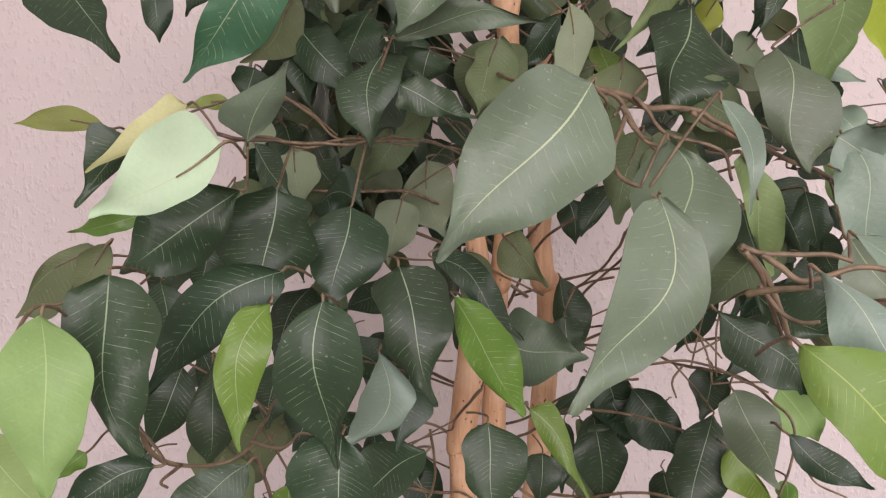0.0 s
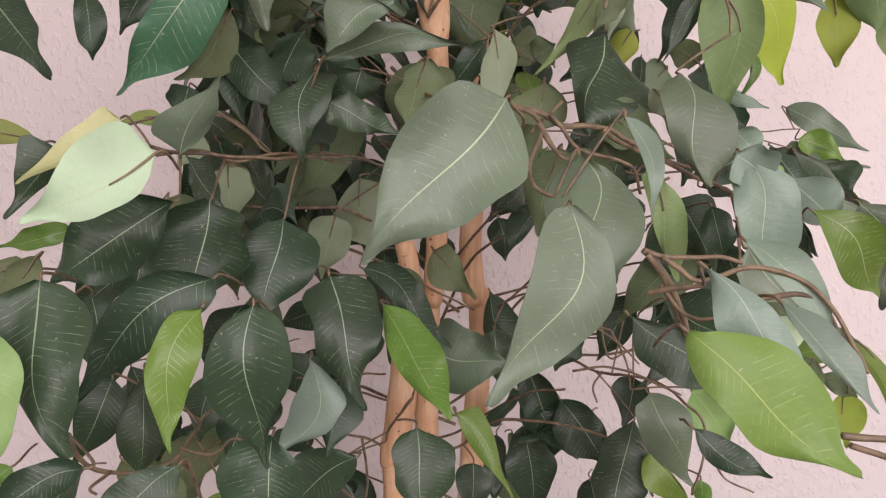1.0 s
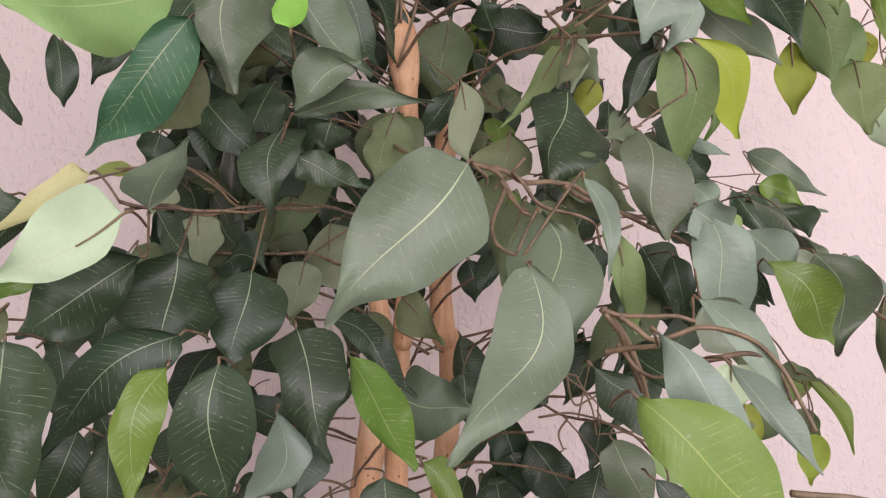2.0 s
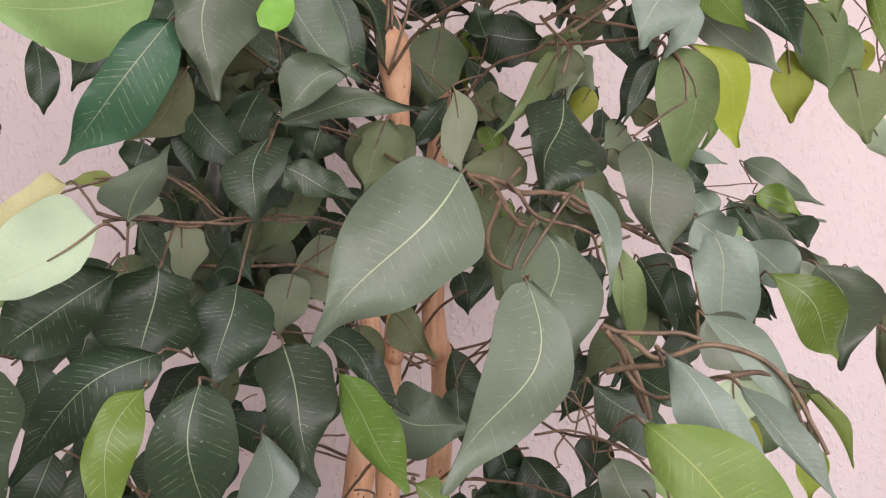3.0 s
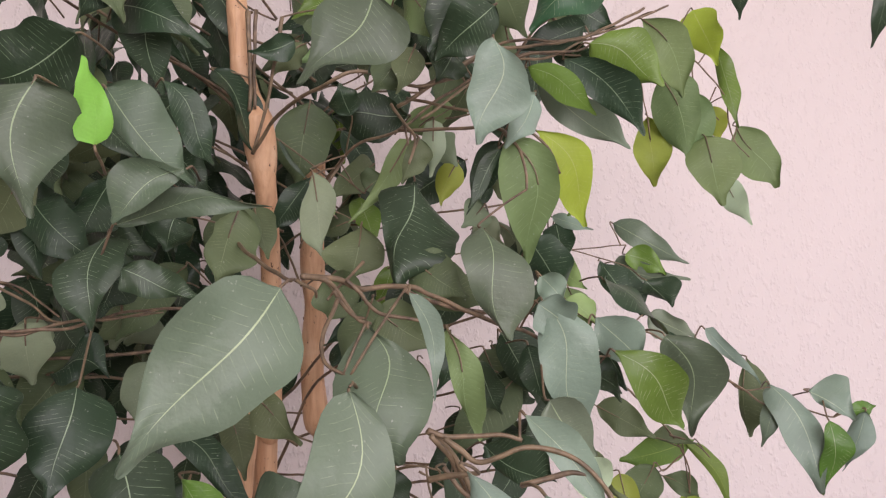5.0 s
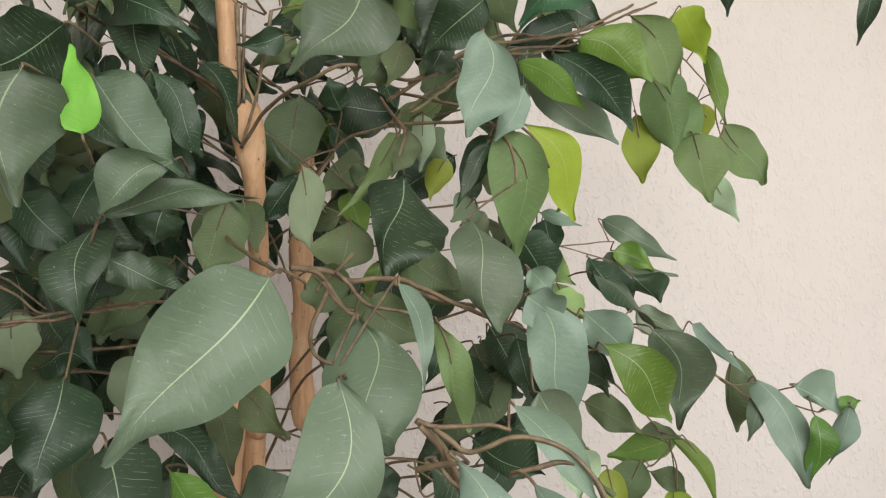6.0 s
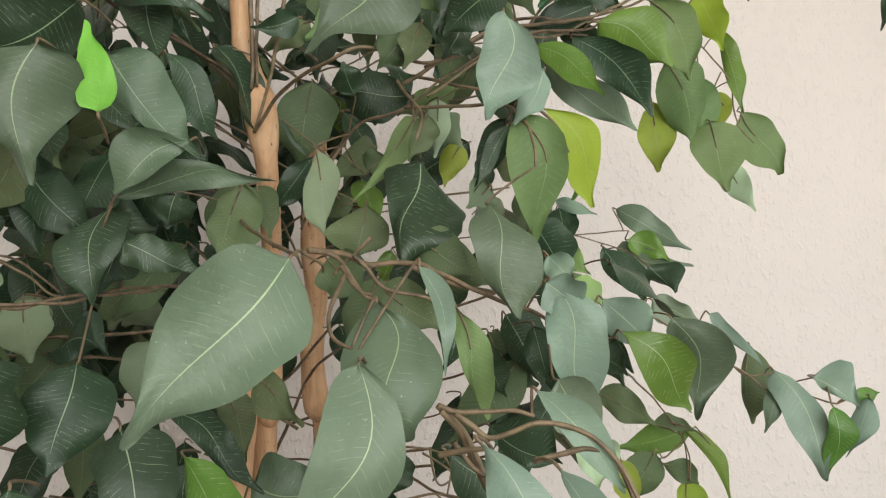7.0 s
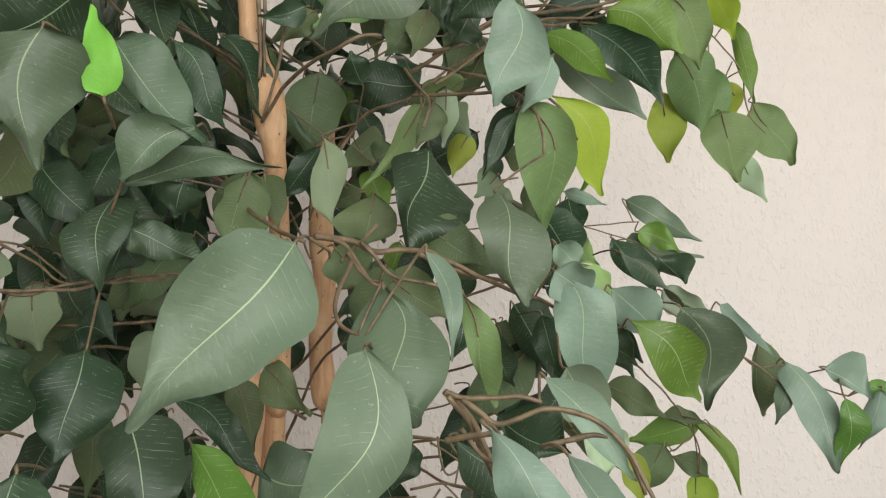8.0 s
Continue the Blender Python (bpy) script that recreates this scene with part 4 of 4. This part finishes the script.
leaf("D", (0.391, 0.620, 1.394), (0.416, 0.615, 1.367), 0.031, 32, -0.02, -0.02, full=(1.81, 1.00), lop=0.51, bend=-0.05, rib=(0.02, 0.05))
leaf("G", (0.390, 0.659, 1.423), (0.428, 0.645, 1.402), 0.027, 17, 0.07, -0.01)
leaf("GL", (0.306, 0.625, 1.415), (0.328, 0.612, 1.384), 0.026, 31, -0.05, 0.14)
leaf("S", (0.405, 0.539, 1.345), (0.447, 0.527, 1.297), 0.012, 26, 0.02, 0.12, full=(0.55, 1.00), lop=0.26, bend=-0.03, rib=(-0.02, 0.03))
leaf("OB", (0.488, 0.612, 1.316), (0.481, 0.604, 1.243), 0.032, 32, -0.04, 0.10, full=(1.45, 1.18), lop=0.63, bend=0.01, rib=(-0.02, -0.01))
leaf("S", (0.456, 0.529, 1.297), (0.490, 0.517, 1.207), 0.033, 14, 0.05, -0.00, full=(1.36, 0.91), lop=0.10, bend=0.03, rib=(0.05, 0.00))
leaf("M", (0.476, 0.548, 1.289), (0.454, 0.541, 1.244), 0.017, 29, -0.02, 0.15)
leaf("S", (0.486, 0.520, 1.291), (0.521, 0.512, 1.266), 0.031, 11, 0.04, -0.01, full=(1.09, 1.00), lop=0.67, bend=0.00, rib=(0.01, -0.00))
leaf("S", (0.543, 0.526, 1.272), (0.516, 0.524, 1.224), 0.022, 53, 0.06, 0.09)
leaf("G", (0.493, 0.507, 1.268), (0.489, 0.517, 1.207), 0.022, 25, 0.07, 0.09, full=(0.91, 1.00), lop=0.16, bend=0.04, rib=(0.02, -0.04))
leaf("G", (0.533, 0.533, 1.272), (0.555, 0.526, 1.277), 0.016, -2, -0.06, -0.00)
leaf("OB", (0.372, 0.710, 1.267), (0.428, 0.691, 1.234), 0.034, 10, 0.01, 0.06, full=(0.91, 1.27), lop=0.13, bend=-0.00, rib=(0.00, 0.00))
leaf("YG", (0.500, 0.745, 1.222), (0.413, 0.753, 1.203), 0.035, 24, 0.03, 0.10, full=(1.54, 1.36), lop=0.03, bend=0.00, rib=(0.02, -0.00))
leaf("OB", (0.439, 0.722, 1.231), (0.480, 0.702, 1.224), 0.017, -6, -0.02, 0.01, full=(1.09, 1.00), lop=0.70, bend=-0.00, rib=(-0.02, 0.00))
leaf("YG", (0.482, 0.732, 1.221), (0.530, 0.728, 1.143), 0.018, 12, 0.08, 0.03, full=(1.00, 0.91), lop=0.68, bend=-0.00, rib=(0.04, 0.00))
leaf("OB", (0.457, 0.742, 1.186), (0.494, 0.730, 1.163), 0.026, 17, 0.03, -0.00, full=(1.81, 1.63), lop=0.24, bend=-0.00, rib=(0.03, 0.00))
leaf("YB", (0.484, 0.739, 1.166), (0.486, 0.737, 1.108), 0.034, 32, -0.02, -0.03, full=(1.00, 1.00), lop=0.35, bend=0.00, rib=(-0.02, -0.00))
leaf("OB", (0.418, 0.678, 1.208), (0.386, 0.676, 1.162), 0.039, 37, 0.03, 0.14)
leaf("YB", (0.370, 0.653, 1.207), (0.381, 0.650, 1.155), 0.027, 7, -0.03, 0.10)
leaf("OB", (0.133, 0.424, 1.386), (0.181, 0.408, 1.362), 0.031, -2, -0.00, 0.05, full=(1.18, 1.45), lop=0.06, bend=0.00, rib=(-0.00, -0.00))
leaf("OB", (0.112, 0.409, 1.360), (0.148, 0.396, 1.336), 0.031, 5, -0.05, -0.03)
leaf("D", (0.153, 0.556, 1.530), (0.091, 0.568, 1.530), 0.045, -10, 0.01, -0.02, full=(1.36, 1.63), lop=-0.01, bend=-0.01, rib=(-0.04, 0.04))
leaf("N", (0.103, 0.313, 1.520), (0.064, 0.318, 1.471), 0.049, 6, 0.04, 0.05, full=(0.64, 0.64), lop=0.20, bend=0.01, rib=(0.05, 0.02))
leaf("OB", (0.072, 0.588, 1.548), (0.062, 0.600, 1.474), 0.052, 0, -0.00, 0.08, full=(1.00, 1.18), lop=-0.04, bend=0.01, rib=(-0.02, -0.01))
leaf("GB", (0.137, 0.430, 1.475), (0.096, 0.435, 1.418), 0.019, 4, 0.04, -0.03, full=(0.55, 0.55), lop=0.22, bend=-0.00, rib=(0.00, 0.00))
leaf("YB", (0.195, 0.553, 1.489), (0.178, 0.552, 1.453), 0.023, 15, -0.05, -0.03)
leaf("PO", (0.073, 0.478, 1.462), (0.080, 0.471, 1.400), 0.025, -4, 0.02, 0.02, full=(1.00, 1.81), lop=-0.09, bend=0.03, rib=(-0.01, -0.03))
leaf("D", (0.072, 0.504, 1.463), (0.044, 0.510, 1.424), 0.021, -18, -0.02, 0.09, full=(1.72, 1.45), lop=0.05, bend=0.00, rib=(-0.00, -0.00))
leaf("N", (-0.030, 0.362, 1.405), (0.050, 0.366, 1.416), 0.018, 27, 0.07, 0.01, full=(0.73, 1.09), lop=0.40, bend=0.00, rib=(0.05, -0.03))
leaf("N", (0.008, 0.340, 1.431), (-0.027, 0.340, 1.402), 0.025, -15, -0.08, 0.03, full=(1.09, 1.81), lop=-0.48, bend=-0.02, rib=(-0.04, -0.00))
leaf("N", (-0.031, 0.336, 1.471), (0.013, 0.338, 1.422), 0.027, -6, -0.05, -0.02, full=(1.00, 0.91), lop=0.38, bend=0.01, rib=(-0.01, -0.01))
leaf("N", (-0.045, 0.278, 1.454), (-0.047, 0.287, 1.396), 0.040, -17, -0.07, -0.01, full=(0.82, 0.64), lop=0.01, bend=0.03, rib=(-0.07, -0.05))
leaf("BR", (-0.025, 0.295, 1.431), (-0.032, 0.300, 1.474), 0.018, -8, -0.09, 0.12, full=(0.82, 0.73), lop=0.24, bend=-0.03, rib=(-0.00, -0.01))
leaf("D", (-0.050, 0.349, 1.504), (-0.101, 0.362, 1.480), 0.042, -42, 0.06, 0.11)
leaf("D", (-0.017, 0.409, 1.501), (0.014, 0.405, 1.448), 0.021, 4, 0.02, -0.03, full=(1.36, 1.63), lop=0.12, bend=0.03, rib=(0.03, 0.02))
leaf("D", (-0.049, 0.664, 1.630), (-0.018, 0.658, 1.569), 0.034, 15, -0.04, 0.05)
leaf("OB", (-0.079, 0.533, 1.490), (-0.127, 0.535, 1.470), 0.024, -13, 0.04, 0.12, full=(1.00, 1.00), lop=0.08, bend=0.00, rib=(0.02, -0.00))
leaf("OB", (-0.103, 0.644, 1.497), (-0.154, 0.648, 1.445), 0.043, -22, -0.07, 0.06)
leaf("OB", (0.023, 0.483, 1.438), (0.014, 0.491, 1.383), 0.040, 5, -0.06, 0.04)
leaf("D", (0.060, 0.501, 1.568), (0.027, 0.494, 1.554), 0.020, -26, 0.06, 0.01)
leaf("OB", (0.106, 0.570, 1.441), (0.074, 0.577, 1.432), 0.018, 6, 0.04, -0.00)
leaf("GB", (0.091, 0.551, 1.442), (0.069, 0.556, 1.456), 0.020, 3, 0.07, -0.04)
leaf("S", (0.301, 0.624, 1.455), (0.333, 0.603, 1.439), 0.013, 12, 0.00, 0.04)
leaf("D", (0.304, 0.623, 1.449), (0.307, 0.612, 1.405), 0.030, 26, 0.02, 0.08)
leaf("D", (0.168, 0.429, 1.536), (0.156, 0.428, 1.515), 0.029, -0, 0.03, -0.03)
leaf("D", (0.116, 0.439, 1.537), (0.134, 0.430, 1.523), 0.027, 13, -0.06, 0.10)
leaf("OB", (0.139, 0.416, 1.533), (0.128, 0.412, 1.500), 0.021, -5, -0.03, 0.07)
leaf("OB", (0.068, 0.548, 1.585), (0.042, 0.542, 1.557), 0.026, -13, -0.06, 0.14)
leaf("PO", (0.172, 0.538, 1.506), (0.188, 0.524, 1.480), 0.026, 29, 0.01, 0.04)
leaf("D", (0.105, 0.546, 1.525), (0.095, 0.535, 1.548), 0.026, -15, 0.04, 0.06)
leaf("PO", (0.200, 0.485, 1.440), (0.183, 0.484, 1.423), 0.024, -6, 0.02, -0.01)
leaf("D", (0.218, 0.442, 1.336), (0.226, 0.438, 1.298), 0.022, 22, 0.01, 0.07)
leaf("D", (0.166, 0.450, 1.344), (0.158, 0.450, 1.306), 0.022, 1, 0.06, 0.09)
leaf("D", (0.189, 0.466, 1.325), (0.203, 0.467, 1.286), 0.023, 27, -0.01, 0.02)
leaf("D", (0.130, 0.468, 1.253), (0.121, 0.463, 1.222), 0.029, 3, -0.03, 0.02)
leaf("D", (0.045, 0.681, 1.325), (0.040, 0.675, 1.273), 0.035, -2, -0.03, 0.03)
leaf("D", (0.100, 0.665, 1.340), (0.108, 0.665, 1.298), 0.030, -3, 0.05, 0.11)
leaf("O", (-0.137, 0.420, 1.381), (-0.161, 0.409, 1.374), 0.009, -4, -0.05, -0.02)
leaf("D", (0.182, 0.370, 1.544), (0.148, 0.384, 1.511), 0.035, -24, -0.07, 0.12)
leaf("D", (0.281, 0.471, 1.580), (0.227, 0.467, 1.556), 0.025, -11, 0.01, 0.00)
leaf("D", (0.262, 0.493, 1.574), (0.298, 0.478, 1.551), 0.022, 46, -0.01, 0.01)
leaf("OB", (0.272, 0.526, 1.613), (0.297, 0.518, 1.581), 0.031, 40, -0.03, -0.02)
leaf("D", (0.166, 0.474, 1.576), (0.186, 0.473, 1.543), 0.032, 10, -0.06, -0.04)
leaf("D", (0.128, 0.507, 1.594), (0.142, 0.512, 1.565), 0.033, 14, 0.03, 0.07)
leaf("OB", (0.086, 0.553, 1.617), (0.096, 0.559, 1.577), 0.040, 3, -0.02, 0.09)
leaf("D", (0.527, 0.441, 1.632), (0.504, 0.438, 1.561), 0.018, 31, 0.04, 0.07)
leaf("D", (0.414, 0.458, 1.636), (0.406, 0.460, 1.588), 0.019, 43, -0.01, 0.10)
leaf("OB", (0.244, 0.536, 1.459), (0.212, 0.526, 1.473), 0.024, -38, -0.02, 0.00)
leaf("PO", (0.208, 0.537, 1.438), (0.224, 0.522, 1.415), 0.024, 19, -0.05, 0.05)
leaf("OB", (0.119, 0.577, 1.469), (0.136, 0.577, 1.482), 0.030, 14, 0.05, 0.02)
leaf("D", (0.249, 0.497, 1.313), (0.267, 0.495, 1.280), 0.024, 32, -0.01, 0.13)
leaf("OB", (-0.082, 0.526, 1.460), (-0.104, 0.510, 1.434), 0.036, -7, 0.05, 0.15)
leaf("D", (-0.019, 0.470, 1.426), (-0.024, 0.470, 1.403), 0.032, 0, -0.01, 0.10)
leaf("D", (-0.150, 0.514, 1.422), (-0.158, 0.515, 1.397), 0.028, -17, 0.02, 0.14)
leaf("OB", (0.157, 0.482, 1.390), (0.169, 0.472, 1.366), 0.025, 14, -0.07, 0.13)
leaf("GB", (0.130, 0.399, 1.569), (0.164, 0.394, 1.529), 0.031, 29, -0.04, -0.00)
leaf("D", (0.177, 0.381, 1.578), (0.148, 0.387, 1.514), 0.043, 12, -0.02, 0.04)
leaf("T", (0.264, 0.395, 1.584), (0.214, 0.401, 1.545), 0.041, 3, -0.05, 0.12)
leaf("OB", (0.206, 0.449, 1.599), (0.220, 0.436, 1.553), 0.031, 32, 0.04, 0.05)
leaf("D", (0.277, 0.489, 1.609), (0.312, 0.484, 1.584), 0.030, 25, -0.05, 0.03)
leaf("OB", (0.139, 0.402, 1.468), (0.128, 0.406, 1.439), 0.017, 4, 0.01, 0.09, full=(1.00, 1.00), lop=0.38, bend=0.00, rib=(0.00, -0.00))
leaf("PB", (0.169, 0.518, 1.515), (0.167, 0.527, 1.470), 0.020, 18, 0.04, 0.14)
leaf("D", (0.196, 0.416, 1.471), (0.177, 0.428, 1.427), 0.021, 15, -0.02, 0.06)
leaf("OB", (0.129, 0.423, 1.530), (0.112, 0.428, 1.505), 0.029, 3, 0.06, 0.10)
leaf("OB", (0.180, 0.494, 1.554), (0.167, 0.498, 1.517), 0.029, -4, 0.02, -0.00)
leaf("M", (0.364, 0.560, 1.358), (0.403, 0.550, 1.337), 0.024, 18, -0.01, 0.03, full=(0.82, 1.00), lop=0.01, bend=-0.06, rib=(0.01, 0.06))
leaf("OB", (0.032, 0.500, 1.439), (0.042, 0.490, 1.400), 0.020, 10, 0.00, 0.03, full=(1.00, 1.00), lop=0.34, bend=0.00, rib=(-0.00, -0.00))


def scatter(count, x, y, z, kinds, seed, heap=None):
    """Leaves deeper in the crown and beyond its seen part, hanging at random."""
    rnd = random.Random(seed)
    for _ in range(count):
        b = Vector((rnd.uniform(*x), rnd.uniform(*y), rnd.uniform(*z)))
        d = Vector((rnd.uniform(-0.7, 0.7), rnd.uniform(-0.5, 0.3), rnd.uniform(-1.0, -0.25))).normalized()
        size = rnd.uniform(0.055, 0.085)
        leaf(rnd.choice(kinds), b, b + d * size, size * rnd.uniform(0.42, 0.55), rnd.uniform(-60, 60), rnd.uniform(-0.08, 0.08), rnd.uniform(0.03, 0.14), heap=heap)


INNER = ("D", "D", "D", "D", "OB")
HEAP = {"leaves": bmesh.new(), "stalks": bmesh.new(), "skins": []}
for skin in [s for kind in KINDS.values() for s in kind[:2]]:
    if skin not in HEAP["skins"]:
        HEAP["skins"].append(skin)
scatter(30, (-0.13, -0.04), (0.44, 0.56), (1.42, 1.62), INNER, 16)
scatter(34, (0.09, 0.32), (0.56, 0.78), (1.38, 1.72), INNER + ("GB", "G"), 13)
scatter(20, (0.10, 0.30), (0.48, 0.66), (1.24, 1.40), INNER, 17)
scatter(40, (-0.20, -0.10), (0.70, 0.82), (1.32, 1.62), INNER, 20, HEAP)
scatter(130, (-0.16, 0.00), (0.54, 0.82), (1.36, 1.72), INNER, 11, HEAP)
scatter(58, (-0.24, 0.00), (0.46, 0.76), (1.05, 1.34), INNER, 18, HEAP)
scatter(36, (0.0, 0.13), (0.64, 0.82), (1.46, 1.76), INNER, 19, HEAP)
scatter(26, (0.12, 0.27), (0.62, 0.78), (1.64, 1.76), INNER, 24, HEAP)
scatter(20, (0.09, 0.26), (0.58, 0.76), (1.04, 1.20), INNER, 12, HEAP)
scatter(60, (-0.22, 0.40), (0.32, 0.78), (1.76, 1.95), INNER + ("G",), 14, HEAP)
scatter(60, (-0.24, 0.38), (0.34, 0.78), (0.92, 1.03), INNER + ("G",), 15, HEAP)


def joined(name, bm, skins, label):
    """The uncounted rest of the foliage, deep in the crown and beyond it, as one mesh."""
    me = bpy.data.meshes.new(name)
    bm.to_mesh(me)
    bm.free()
    for skin in skins:
        me.materials.append(skin)
    ob = new(name, me)
    ob.parent = tree
    ob.matrix_parent_inverse = tree.matrix_basis.inverted()
    return tagged(ob, label, kind="stuff")


joined("foliage", HEAP["leaves"], HEAP["skins"], "dense dark green cloth leaves deep in the crown")
joined("wirework", HEAP["stalks"], [twig_skin], "brown wire stalks of the inner leaves")


def inner_twigs(count, x, y, z, seed, back=0.62):
    """Thin twigs that fork out from the stems inside the crown."""
    rnd = random.Random(seed)
    for _ in range(count):
        end = Vector((rnd.uniform(*x), rnd.uniform(*y), rnd.uniform(*z)))
        start = Vector((0.04 + rnd.uniform(-0.02, 0.04), back, end.z - rnd.uniform(0.02, 0.12)))
        middle = start.lerp(end, 0.5) + Vector((rnd.uniform(-0.02, 0.02), rnd.uniform(-0.02, 0.02), rnd.uniform(0.0, 0.03)))
        twig(rnd.uniform(0.0009, 0.0016), start, start.lerp(middle, 0.5) + Vector((0, 0, rnd.uniform(-0.01, 0.015))), middle, middle.lerp(end, 0.5) + Vector((0, rnd.uniform(-0.01, 0.01), rnd.uniform(-0.012, 0.01))), end)


inner_twigs(26, (-0.20, -0.02), (0.45, 0.74), (1.10, 1.70), 21)
inner_twigs(22, (0.08, 0.30), (0.50, 0.74), (1.08, 1.66), 22, 0.70)
